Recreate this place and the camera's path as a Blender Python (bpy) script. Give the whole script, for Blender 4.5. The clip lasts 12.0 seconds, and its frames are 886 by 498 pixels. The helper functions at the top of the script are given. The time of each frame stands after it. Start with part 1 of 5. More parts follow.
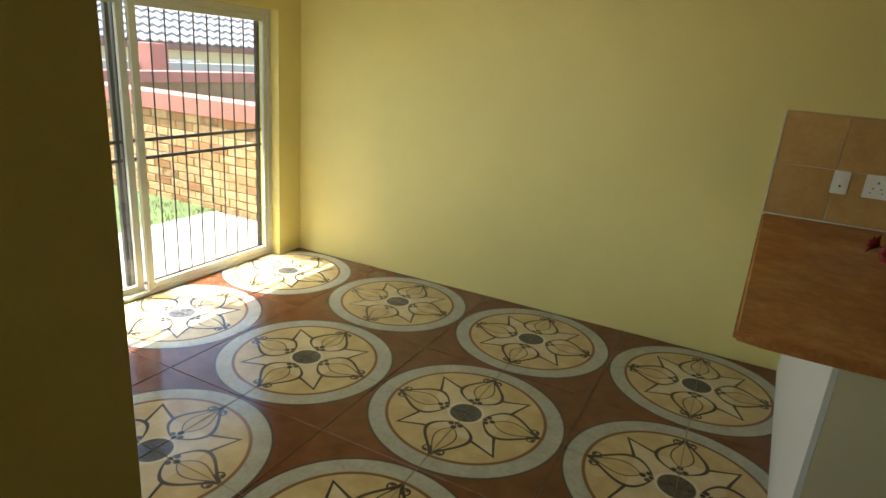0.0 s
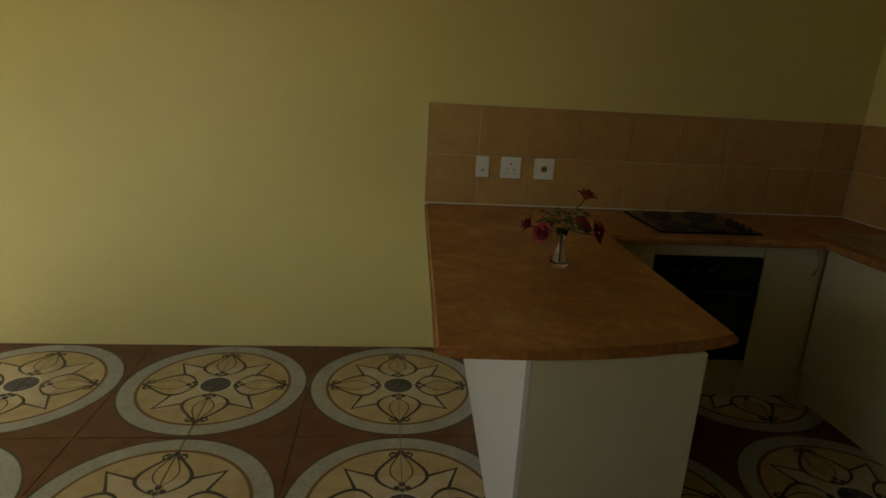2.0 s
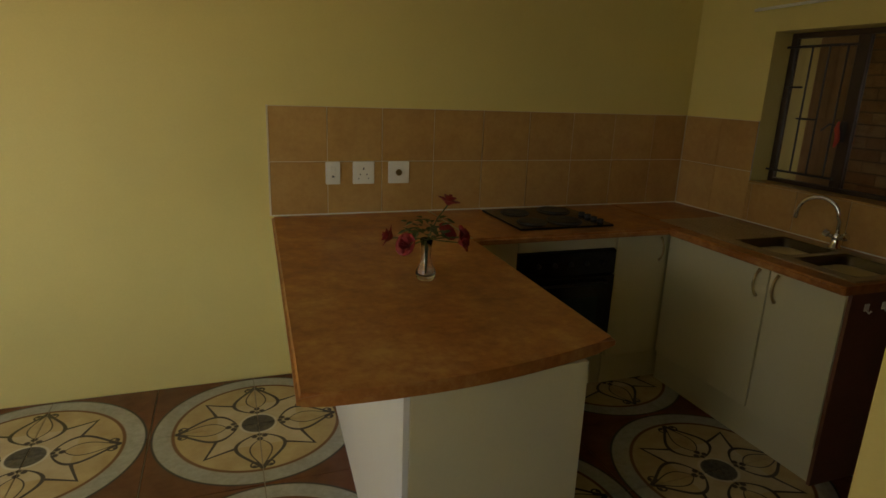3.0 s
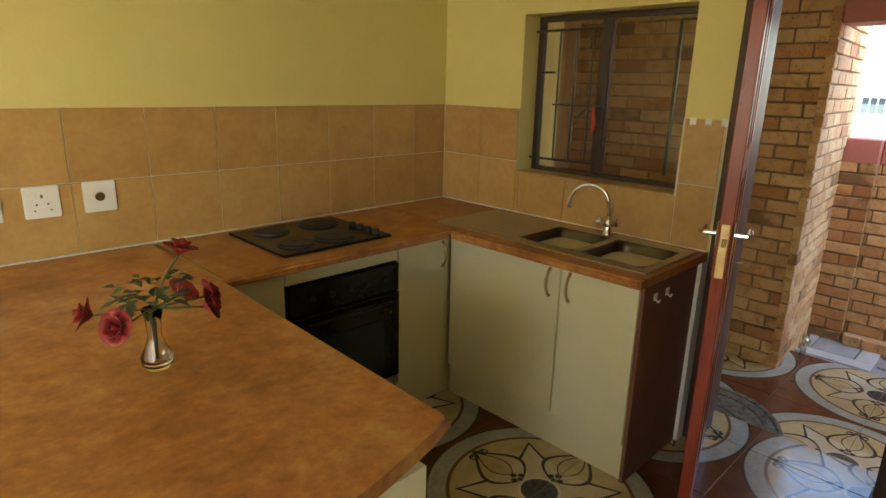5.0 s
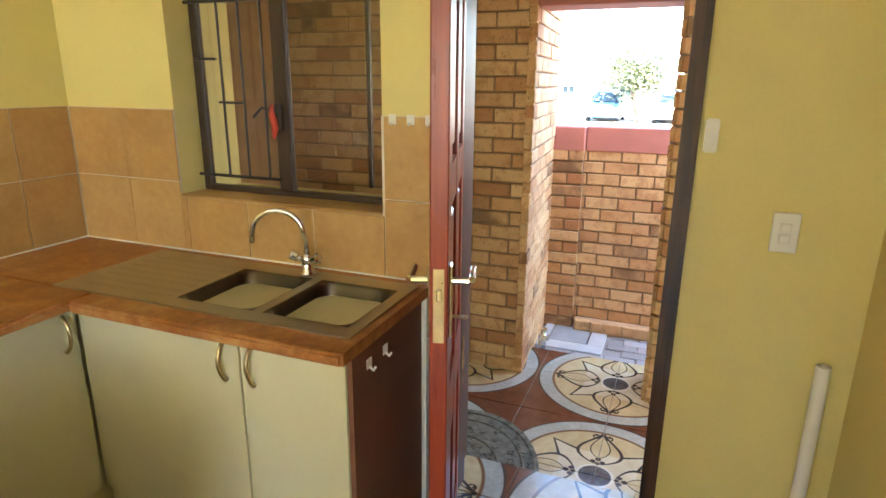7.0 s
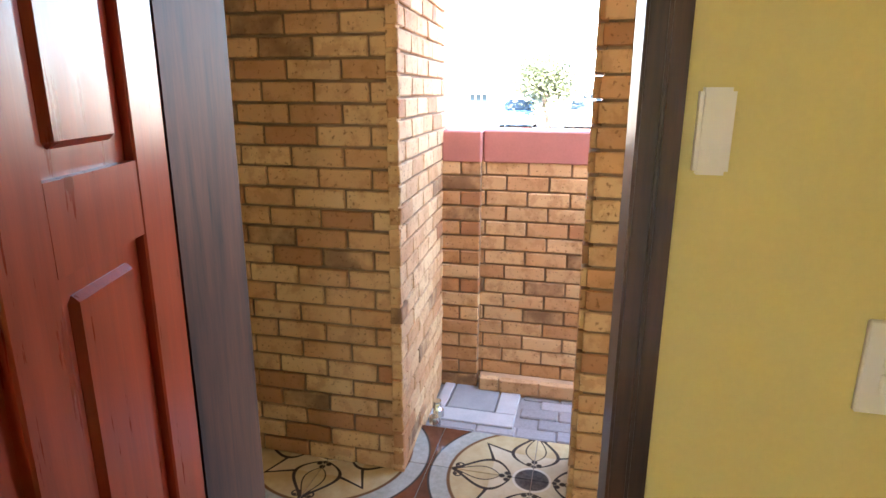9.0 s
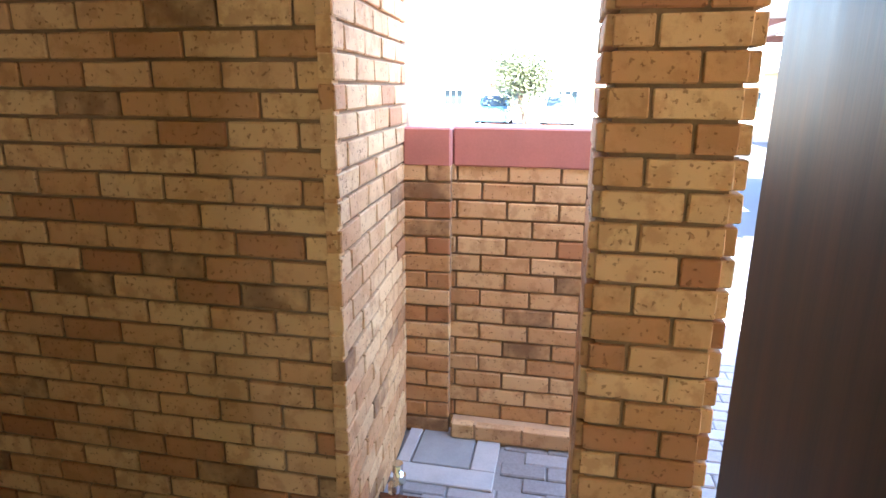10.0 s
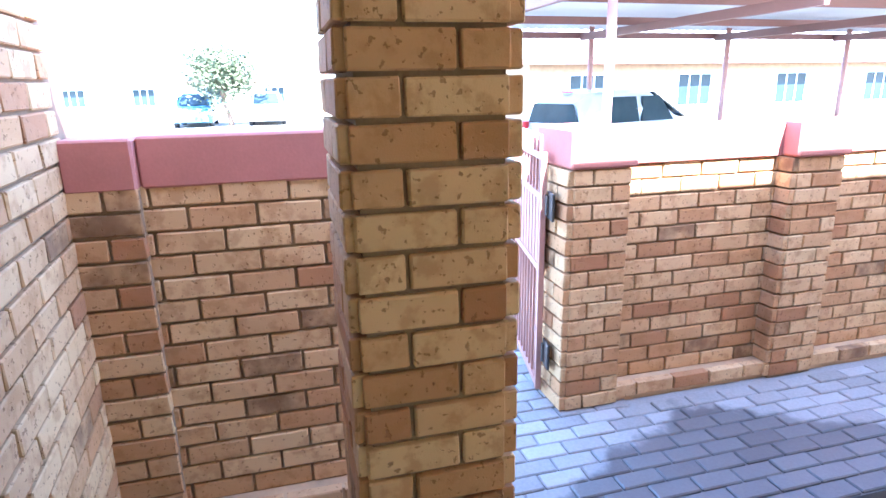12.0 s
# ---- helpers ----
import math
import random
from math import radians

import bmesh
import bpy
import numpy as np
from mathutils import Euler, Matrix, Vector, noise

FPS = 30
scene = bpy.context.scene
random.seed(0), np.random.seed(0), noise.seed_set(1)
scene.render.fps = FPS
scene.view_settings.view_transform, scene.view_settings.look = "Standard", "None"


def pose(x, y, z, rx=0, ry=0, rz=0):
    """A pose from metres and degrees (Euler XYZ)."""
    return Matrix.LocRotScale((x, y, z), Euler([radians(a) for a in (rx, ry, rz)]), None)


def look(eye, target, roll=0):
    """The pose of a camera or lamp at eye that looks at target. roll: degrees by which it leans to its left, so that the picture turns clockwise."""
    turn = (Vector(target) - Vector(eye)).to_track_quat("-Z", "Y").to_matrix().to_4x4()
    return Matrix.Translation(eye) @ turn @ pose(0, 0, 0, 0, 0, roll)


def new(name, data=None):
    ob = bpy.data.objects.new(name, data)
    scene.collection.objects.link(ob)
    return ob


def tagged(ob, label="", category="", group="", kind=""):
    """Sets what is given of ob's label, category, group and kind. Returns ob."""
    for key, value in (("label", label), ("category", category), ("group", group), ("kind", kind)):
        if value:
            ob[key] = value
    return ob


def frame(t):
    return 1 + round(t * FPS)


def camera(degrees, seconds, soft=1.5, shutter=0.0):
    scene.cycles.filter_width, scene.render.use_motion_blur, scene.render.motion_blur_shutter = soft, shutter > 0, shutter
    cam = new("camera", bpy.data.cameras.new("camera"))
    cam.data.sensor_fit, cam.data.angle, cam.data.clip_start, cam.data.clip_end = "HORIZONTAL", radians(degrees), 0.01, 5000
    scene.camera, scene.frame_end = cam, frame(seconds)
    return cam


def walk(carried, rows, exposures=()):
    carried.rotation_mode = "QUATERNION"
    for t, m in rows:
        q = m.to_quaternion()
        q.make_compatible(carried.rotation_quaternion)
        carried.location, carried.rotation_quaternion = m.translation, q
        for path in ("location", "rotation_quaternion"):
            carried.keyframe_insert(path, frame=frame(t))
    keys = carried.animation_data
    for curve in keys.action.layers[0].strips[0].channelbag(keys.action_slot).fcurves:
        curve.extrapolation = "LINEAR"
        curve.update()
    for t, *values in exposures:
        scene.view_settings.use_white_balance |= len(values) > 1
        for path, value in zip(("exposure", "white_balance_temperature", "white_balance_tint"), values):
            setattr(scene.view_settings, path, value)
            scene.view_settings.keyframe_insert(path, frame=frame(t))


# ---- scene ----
# ---------------------------------------------------------------- camera and walk
cam = camera(73.4, 12.0)
PATH = [
    (0, (0.374, 0.211, 1.568), (-0.448, 1.93, 0.959), 4.7),
    (0.5, (0.356, 0.311, 1.573), (-0.179, 2.147, 0.989), 4.4),
    (1, (0.299, 0.382, 1.573), (0.082, 2.289, 1.01), 4.1),
    (1.5, (0.294, 0.436, 1.581), (0.276, 2.357, 1.026), 3.7),
    (2, (0.317, 0.56, 1.569), (0.521, 2.474, 1.026), 3.2),
    (2.5, (0.339, 0.634, 1.563), (0.757, 2.517, 1.034), 2.6),
    (3, (0.344, 0.774, 1.571), (1.016, 2.583, 1.046), 2.2),
    (3.5, (0.367, 0.859, 1.586), (1.266, 2.565, 1.055), 1.9),
    (3.7, (0.342, 0.925, 1.58), (1.352, 2.569, 1.051), 1.7),
    (5.5, (0.736, 1.405, 1.574), (2.186, 2.671, 1.03), 1.4),
    (6, (0.927, 1.474, 1.572), (2.498, 2.584, 1.026), 1.2),
    (6.5, (1.106, 1.526, 1.575), (2.805, 2.429, 1.029), 0.8),
    (7, (1.333, 1.516, 1.565), (3.127, 2.216, 1.022), 0.5),
    (7.5, (1.576, 1.504, 1.554), (3.407, 2.097, 1.012), 0.3),
    (9.5, (2.735, 1.6, 1.445), (4.622, 2.023, 0.934), 0.3),
    (10, (3.024, 1.639, 1.433), (4.917, 2.018, 0.912), 0.4),
    (10.5, (3.236, 1.668, 1.428), (5.148, 1.934, 0.906), 0.3),
    (11, (3.382, 1.713, 1.436), (5.31, 1.669, 0.908), -0.2),
    (11.5, (3.455, 1.69, 1.43), (5.36, 1.399, 0.896), -0.7),
    (12, (3.479, 1.667, 1.425), (5.338, 1.161, 0.888), -0.9),
]
EXPOSURES = [(0.0, 2.05, 6300, 2), (0.5, 1.5, 6400, 2), (1.0, 1.15, 6500, 2), (1.5, 1.1, 6500, 2), (2.0, 1.25, 6800, 6), (2.5, 1.55, 7100, 8), (3.5, 2.2, 7500, 10), (5.3, 4.0, 6800, 8), (7.5, 4.7, 6200, 8), (9.3, 4.5, 6300, 16), (10.5, 4.2, 5500, 12), (12.0, 4.05, 5000, 12)]
walk(cam, [(t, look(eye, target, roll)) for t, eye, target, roll in PATH], EXPOSURES)

# ---------------------------------------------------------------- world and sun
SUN_DIR = Vector((0.70, 0.20, -1.0)).normalized()
world = bpy.data.worlds.new("sky")
scene.world = world
world.use_nodes = True
wn = world.node_tree
sky = wn.nodes.new("ShaderNodeTexSky")
sky.sky_type = 'NISHITA'
sky.sun_disc = False
sky.sun_elevation = math.asin(-SUN_DIR.z)
sky.sun_rotation = math.atan2(-SUN_DIR.x, -SUN_DIR.y)
bg = wn.nodes["Background"]
wn.links.new(sky.outputs[0], bg.inputs[0])
bg.inputs[1].default_value = 0.15
sun_data = bpy.data.lights.new("sun", 'SUN')
sun_data.energy, sun_data.angle, sun_data.color = 5.0, radians(0.5), (1.0, 0.95, 0.86)
sun = new("sun", sun_data)
sun.matrix_world = look((0, 0, 12), Vector((0, 0, 12)) + SUN_DIR)


# ---------------------------------------------------------------- materials
class Nodes:
    """A small wrapper to write node trees in a line or two."""

    def __init__(self, name):
        self.mat = bpy.data.materials.new(name)
        self.mat.use_nodes = True
        self.tree = self.mat.node_tree
        self.bsdf = self.tree.nodes["Principled BSDF"]

    def add(self, kind, **sockets):
        n = self.tree.nodes.new(kind)
        return n

    def put(self, socket, value):
        if isinstance(value, bpy.types.NodeSocket):
            self.tree.links.new(value, socket)
        elif isinstance(value, (tuple, list)) and len(value) == 3 and socket.type == 'RGBA':
            socket.default_value = (*value, 1)
        else:
            socket.default_value = value

    def math(self, op, a, b=0.0, c=None, clamp=False):
        n = self.tree.nodes.new("ShaderNodeMath")
        n.operation, n.use_clamp = op, clamp
        self.put(n.inputs[0], a)
        self.put(n.inputs[1], b)
        if c is not None:
            self.put(n.inputs[2], c)
        return n.outputs[0]

    def step(self, value, edge, soft=0.004):
        """1 where value is below edge."""
        n = self.tree.nodes.new("ShaderNodeMapRange")
        n.interpolation_type = 'SMOOTHSTEP'
        self.put(n.inputs[0], value)
        n.inputs[1].default_value, n.inputs[2].default_value = edge - soft, edge + soft
        n.inputs[3].default_value, n.inputs[4].default_value = 1, 0
        return n.outputs[0]

    def mix(self, fac, a, b):
        n = self.tree.nodes.new("ShaderNodeMix")
        n.data_type = 'RGBA'
        self.put(n.inputs[0], fac)
        self.put(n.inputs[6], a)
        self.put(n.inputs[7], b)
        return n.outputs[2]

    def noise(self, scale, detail=4.0, rough=0.55, vector=None, out=0):
        n = self.tree.nodes.new("ShaderNodeTexNoise")
        n.inputs["Scale"].default_value = scale
        n.inputs["Detail"].default_value = detail
        n.inputs["Roughness"].default_value = rough
        self.put(n.inputs["Vector"], vector if vector is not None else self.coords())
        return n.outputs[out]

    def coords(self, which="Object"):
        n = self.tree.nodes.new("ShaderNodeTexCoord")
        return n.outputs[which]

    def position(self):
        return self.tree.nodes.new("ShaderNodeNewGeometry").outputs["Position"]

    def rand(self):
        return self.tree.nodes.new("ShaderNodeObjectInfo").outputs["Random"]

    def ramp(self, fac, stops):
        n = self.tree.nodes.new("ShaderNodeValToRGB")
        while len(n.color_ramp.elements) < len(stops):
            n.color_ramp.elements.new(0.5)
        for e, (p, c) in zip(n.color_ramp.elements, stops):
            e.position, e.color = p, (*c, 1)
        self.put(n.inputs[0], fac)
        return n.outputs[0]

    def bump(self, height, strength=0.3, distance=0.002):
        n = self.tree.nodes.new("ShaderNodeBump")
        n.inputs["Strength"].default_value = strength
        n.inputs["Distance"].default_value = distance
        self.put(n.inputs["Height"], height)
        self.put(self.bsdf.inputs["Normal"], n.outputs[0])

    def finish(self, color, rough=0.5, metal=0.0, spec=None):
        self.put(self.bsdf.inputs["Base Color"], color)
        self.put(self.bsdf.inputs["Roughness"], rough)
        self.put(self.bsdf.inputs["Metallic"], metal)
        if spec is not None:
            self.bsdf.inputs["Specular IOR Level"].default_value = spec
        return self.mat


def shade(c, k):
    return tuple(min(1.0, v * k) for v in c)


def surface(name, color, rough=0.5, metal=0.0, big=3.0, fine=60.0, vary=0.15, bump=0.15, spec=None):
    """Plain stuff with blotches, grain and fine relief."""
    n = Nodes(name)
    p = n.position()
    f1 = n.noise(big, 4, 0.6, p)
    f2 = n.noise(fine, 3, 0.6, p)
    f = n.math('ADD', n.math('MULTIPLY', f1, 0.7), n.math('MULTIPLY', f2, 0.3))
    col = n.ramp(f, [(0.3, shade(color, 1 - vary)), (0.7, shade(color, 1 + vary))])
    if bump:
        n.bump(f2, bump, 0.002)
    r = n.math('ADD', n.math('MULTIPLY', f1, 0.12), rough - 0.06)
    return n.finish(col, r, metal, spec)


def glass(name, tint=(1, 1, 1), rough=0.0):
    n = Nodes(name)
    n.bsdf.inputs["Transmission Weight"].default_value = 1.0
    n.bsdf.inputs["IOR"].default_value = 1.45
    return n.finish(tint, rough)


PITCH = 0.94


def medallion(name, ox, oy):
    """Glazed printed tiles: a rosette in a ring over every four tiles, rust-brown between the rings."""
    n = Nodes(name)
    pos = n.position()
    sep = n.tree.nodes.new("ShaderNodeSeparateXYZ")
    n.put(sep.inputs[0], pos)

    def local(v, o):
        q = n.math('DIVIDE', n.math('SUBTRACT', v, o), PITCH)
        return n.math('SUBTRACT', n.math('FRACT', n.math('ADD', q, 0.5)), 0.5)

    u, v = local(sep.outputs[0], ox), local(sep.outputs[1], oy)
    r = n.math('SQRT', n.math('ADD', n.math('MULTIPLY', u, u), n.math('MULTIPLY', v, v)))
    a = n.math('ARCTAN2', v, u)
    stone = n.noise(9, 5, 0.65, pos)
    fine = n.noise(45, 4, 0.6, pos)
    rust = n.ramp(stone, [(0.3, (0.10, 0.030, 0.013)), (0.7, (0.17, 0.058, 0.026))])
    ring = n.ramp(n.math('ADD', n.math('MULTIPLY', stone, .5), n.math('MULTIPLY', fine, .5)), [(0.35, (0.30, 0.29, 0.23)), (0.65, (0.44, 0.42, 0.35))])
    ochre = n.ramp(stone, [(0.3, (0.42, 0.295, 0.135)), (0.7, (0.56, 0.44, 0.235))])
    cream = n.ramp(stone, [(0.3, (0.58, 0.50, 0.36)), (0.7, (0.70, 0.63, 0.48))])
    brown, dark = (0.16, 0.075, 0.03), (0.045, 0.035, 0.028)

    def tip(k, turn):
        """1 on each of k spokes, 0 half-way between them."""
        q = n.math('FRACT', n.math('ADD', n.math('MULTIPLY', a, k / (2 * math.pi)), turn + 8.0))
        return n.math('ABSOLUTE', n.math('SUBTRACT', n.math('MULTIPLY', q, 2), 1))

    def line(radius, width):
        return n.step(n.math('ABSOLUTE', n.math('SUBTRACT', r, radius)), width, 0.0025)

    def spot(x, y, size):
        au, av = n.math('ABSOLUTE', u), n.math('ABSOLUTE', v)
        d = n.math('ADD', n.math('POWER', n.math('SUBTRACT', au, x), 2), n.math('POWER', n.math('SUBTRACT', av, y), 2))
        return n.math('SQRT', d)

    # a pointed concave kite in every tile, a leaf along each joint, crescents and buds round the middle
    au, av = n.math('ABSOLUTE', u), n.math('ABSOLUTE', v)
    near, far = n.math('MINIMUM', au, av), n.math('MAXIMUM', au, av)
    kite = n.math('ADD', 0.20, n.math('MULTIPLY', n.math('POWER', tip(4, 0.5), 4.0), 0.15))

    def lobe(start, end, lean, sharp, width):
        """Half-width of a leaf along a joint from start to end."""
        q = n.math('MAXIMUM', n.math('MULTIPLY', n.math('SUBTRACT', far, start), 1 / (end - start)), 0.0)
        q = n.math('POWER', n.math('MINIMUM', q, 1.0), lean)
        return n.math('MULTIPLY', n.math('POWER', n.math('MAXIMUM', n.math('SINE', n.math('MULTIPLY', q, math.pi)), 0.0), sharp), width)

    leaf = lobe(0.15, 0.375, 0.7, 1.2, 0.05)
    lyre = lobe(0.095, 0.388, 0.68, 1.3, 0.112)
    reach = n.math('MULTIPLY', n.step(far, 0.386), n.math('SUBTRACT', 1.0, n.step(far, 0.10)))
    free = n.math('SUBTRACT', 1.0, n.step(n.math('SUBTRACT', near, lyre), 0.0))
    span = n.math('MULTIPLY', n.step(far, 0.38), n.math('SUBTRACT', 1.0, n.step(far, 0.152)))
    inkite = n.step(n.math('SUBTRACT', r, kite), 0.0)
    col = n.mix(n.step(r, 0.492), rust, dark)
    col = n.mix(n.step(r, 0.482), col, ring)
    col = n.mix(n.step(r, 0.402), col, brown)
    col = n.mix(n.step(r, 0.386), col, ochre)
    col = n.mix(n.math('MULTIPLY', 0.4, inkite), col, cream)
    inleaf = n.math('MULTIPLY', span, n.step(n.math('SUBTRACT', near, leaf), 0.0))
    col = n.mix(n.math('MULTIPLY', inleaf, 0.85), col, ochre)
    col = n.mix(n.math('MULTIPLY', free, line(kite, 0.012)), col, dark)
    col = n.mix(n.math('MULTIPLY', reach, n.step(n.math('ABSOLUTE', n.math('SUBTRACT', near, lyre)), 0.009, 0.0025)), col, dark)
    col = n.mix(n.math('MULTIPLY', span, n.step(n.math('ABSOLUTE', n.math('SUBTRACT', near, leaf)), 0.0035, 0.0025)), col, dark)
    for x, y, size in ((0.0, 0.142, 0.015), (0.142, 0.0, 0.015), (0.024, 0.118, 0.014), (0.118, 0.024, 0.014), (0.0, 0.105, 0.012), (0.105, 0.0, 0.012), (0.036, 0.362, 0.010), (0.362, 0.036, 0.010)):
        col = n.mix(n.step(spot(x, y, size), size), col, dark)
    for x, y, size in ((0.032, 0.35, 0.019), (0.35, 0.032, 0.019)):
        d = n.math('ABSOLUTE', n.math('SUBTRACT', spot(x, y, size), size))
        col = n.mix(n.step(d, 0.0045, 0.002), col, dark)
    col = n.mix(n.step(r, 0.092), col, cream)
    slate = n.ramp(fine, [(0.35, (0.05, 0.045, 0.04)), (0.65, (0.10, 0.09, 0.08))])
    col = n.mix(n.step(r, 0.08), col, slate)
    n.bump(n.noise(30, 3, 0.5, pos), 0.03, 0.002)
    rough = n.math('ADD', 0.06, n.math('MULTIPLY', n.noise(6, 4, 0.6, pos), 0.18))
    return n.finish(col, rough)


def brick_material(name, light):
    """Pressed clay face brick: buff, some rust and some with dark burns; pitted."""
    n = Nodes(name)
    rnd, c = n.rand(), n.coords()
    pos = n.position()
    base = n.ramp(rnd, [(0.0, shade((0.36, 0.165, 0.075), light)), (0.2, shade((0.50, 0.275, 0.125), light)), (0.5, shade((0.57, 0.35, 0.175), light)),
                        (0.85, shade((0.64, 0.42, 0.215), light)), (1.0, shade((0.52, 0.31, 0.15), light))])
    blot = n.noise(14, 4, 0.6, pos)
    col = n.mix(n.math('MULTIPLY', n.step(blot, 0.44, 0.08), 0.45), base, shade((0.33, 0.16, 0.06), light))
    burnt = n.math('MULTIPLY', n.math('GREATER_THAN', rnd, 0.94), n.step(n.noise(10, 3, 0.5, pos), 0.56, 0.2))
    col = n.mix(n.math('MULTIPLY', burnt, 0.75), col, (0.13, 0.065, 0.035))
    pits = n.step(n.noise(62, 2, 0.5, pos), 0.345, 0.03)
    col = n.mix(n.math('MULTIPLY', pits, 0.55), col, (0.16, 0.075, 0.03))
    grain = n.noise(220, 3, 0.7, pos)
    h = n.math('SUBTRACT', n.math('MULTIPLY', grain, 0.35), pits)
    n.bump(h, 0.6, 0.004)
    return n.finish(col, 0.88, 0.0, 0.25)


def worktop_material(name):
    n = Nodes(name)
    p = n.position()
    a = n.noise(5, 6, 0.7, p)
    b = n.noise(26, 5, 0.65, p)
    f = n.math('ADD', n.math('MULTIPLY', a, 0.6), n.math('MULTIPLY', b, 0.4))
    col = n.ramp(f, [(0.36, (0.25, 0.085, 0.02)), (0.5, (0.42, 0.168, 0.047)), (0.63, (0.56, 0.30, 0.10))])
    return n.finish(col, n.math('ADD', 0.24, n.math('MULTIPLY', b, 0.18)))


def wood_material(name, dark, light, rough=0.35):
    n = Nodes(name)
    m = n.tree.nodes.new("ShaderNodeMapping")
    m.inputs["Scale"].default_value = (14, 14, 1.0)
    n.put(m.inputs[0], n.coords())
    f = n.noise(3.0, 6, 0.65, m.outputs[0])
    col = n.ramp(f, [(0.3, dark), (0.7, light)])
    n.bump(f, 0.15, 0.002)
    return n.finish(col, n.math('ADD', rough, n.math('MULTIPLY', f, 0.15)))


def splash_material(name):
    n = Nodes(name)
    p = n.position()
    a, b = n.noise(7, 5, 0.65, p), n.noise(40, 4, 0.6, p)
    f = n.math('ADD', n.math('ADD', n.math('MULTIPLY', a, .55), n.math('MULTIPLY', b, .3)), n.math('MULTIPLY', n.rand(), 0.15))
    col = n.ramp(f, [(0.35, (0.41, 0.225, 0.07)), (0.68, (0.55, 0.34, 0.12))])
    n.bump(b, 0.1, 0.002)
    return n.finish(col, n.math('ADD', 0.28, n.math('MULTIPLY', a, 0.2)))


def paving_material(name):
    """Grey concrete pavers, dark where water has been spilt."""
    n = Nodes(name)
    p = n.position()
    f = n.noise(70, 4, 0.7, p)
    big = n.noise(2.0, 3, 0.6, p)
    rnd = n.rand()
    dry = n.ramp(n.math('ADD', n.math('MULTIPLY', f, 0.6), n.math('MULTIPLY', rnd, 0.4)), [(0.25, (0.22, 0.195, 0.18)), (0.75, (0.36, 0.33, 0.31))])
    sep = n.tree.nodes.new("ShaderNodeSeparateXYZ")
    n.put(sep.inputs[0], p)
    d = n.math('ADD', n.math('MULTIPLY', n.math('ABSOLUTE', n.math('SUBTRACT', sep.outputs[0], 5.2)), 1.25), n.math('MULTIPLY', n.math('ABSOLUTE', n.math('ADD', sep.outputs[1], 0.25)), 0.6))
    d = n.math('ADD', d, n.math('MULTIPLY', n.noise(5, 4, 0.6, p), 0.5))
    wet = n.step(d, 1.08, 0.05)
    col = n.mix(wet, dry, n.mix(0.62, dry, (0.02, 0.022, 0.028)))
    n.bump(f, 0.35, 0.003)
    return n.finish(col, n.math('SUBTRACT', 0.85, n.math('MULTIPLY', wet, 0.45)))


M_WALL = surface("yellow_wall_paint", (0.70, 0.59, 0.215), 0.55, 0, 1.2, 140, 0.06, 0.12)
M_CEIL = surface("white_ceiling_paint", (0.78, 0.76, 0.70), 0.8, 0, 1.5, 90, 0.04, 0.1)
M_FLOOR_IN = medallion("printed_floor_tile", 0.422, 3.41)
M_FLOOR_PORCH = medallion("printed_porch_tile", 3.80, 1.715)
M_GROUT = surface("tile_grout", (0.22, 0.17, 0.12), 0.9, 0, 4, 120, 0.2, 0.2)
M_GROUT_LIGHT = surface("pale_grout", (0.66, 0.58, 0.44), 0.85, 0, 4, 120, 0.1, 0.2)
M_BRICK = brick_material("buff_face_brick", 1.0)
M_MORTAR = surface("brown_mortar", (0.25, 0.16, 0.09), 0.95, 0, 8, 150, 0.25, 0.5)
M_COPING = surface("pink_coping_paint", (0.43, 0.165, 0.13), 0.75, 0, 5, 90, 0.12, 0.35)
M_WORKTOP = worktop_material("russet_laminate")
M_SPLASH = splash_material("ochre_wall_tile")
M_CREAM = surface("cream_melamine", (0.72, 0.66, 0.43), 0.35, 0, 2.5, 90, 0.04, 0.03)
M_WHITE_BOARD = surface("white_melamine", (0.78, 0.77, 0.72), 0.4, 0, 2.5, 90, 0.03, 0.03)
M_BROWN_BOARD = surface("bare_brown_board", (0.20, 0.085, 0.045), 0.6, 0, 4, 80, 0.2, 0.2)
M_BLACK = surface("black_enamel", (0.012, 0.011, 0.011), 0.16, 0, 6, 90, 0.3, 0.0, 0.3)
M_BLACK_MATT = surface("black_iron", (0.018, 0.017, 0.017), 0.5, 0, 6, 90, 0.3, 0.1)
M_STEEL = surface("brushed_steel", (0.50, 0.46, 0.39), 0.34, 1.0, 2, 10, 0.03, 0.0)
# the drainer's steel, much darker: the bowls' shade is put into its colour
M_BOWL = surface("darkened_bowl_steel", (0.11, 0.095, 0.075), 0.3, 1.0, 6, 40, 0.08, 0.0)
M_CHROME = surface("chrome", (0.75, 0.74, 0.72), 0.12, 1.0, 5, 90, 0.05, 0)
M_BRASS = surface("aged_brass", (0.52, 0.40, 0.20), 0.3, 1.0, 20, 90, 0.2, 0.05)
M_PLASTIC = surface("white_plastic", (0.78, 0.76, 0.68), 0.35, 0, 5, 80, 0.03, 0)
M_PLASTIC_GREY = surface("grey_plastic", (0.12, 0.12, 0.12), 0.5, 0, 5, 80, 0.1, 0)
M_RED_WOOD = wood_material("red_stained_wood", (0.20, 0.022, 0.008), (0.36, 0.05, 0.016), 0.22)
M_DARK_WOOD = wood_material("dark_stained_wood", (0.010, 0.005, 0.004), (0.10, 0.04, 0.018), 0.36)
M_WIN_STEEL = surface("brown_window_steel", (0.05, 0.028, 0.018), 0.4, 0, 8, 90, 0.2, 0.1)
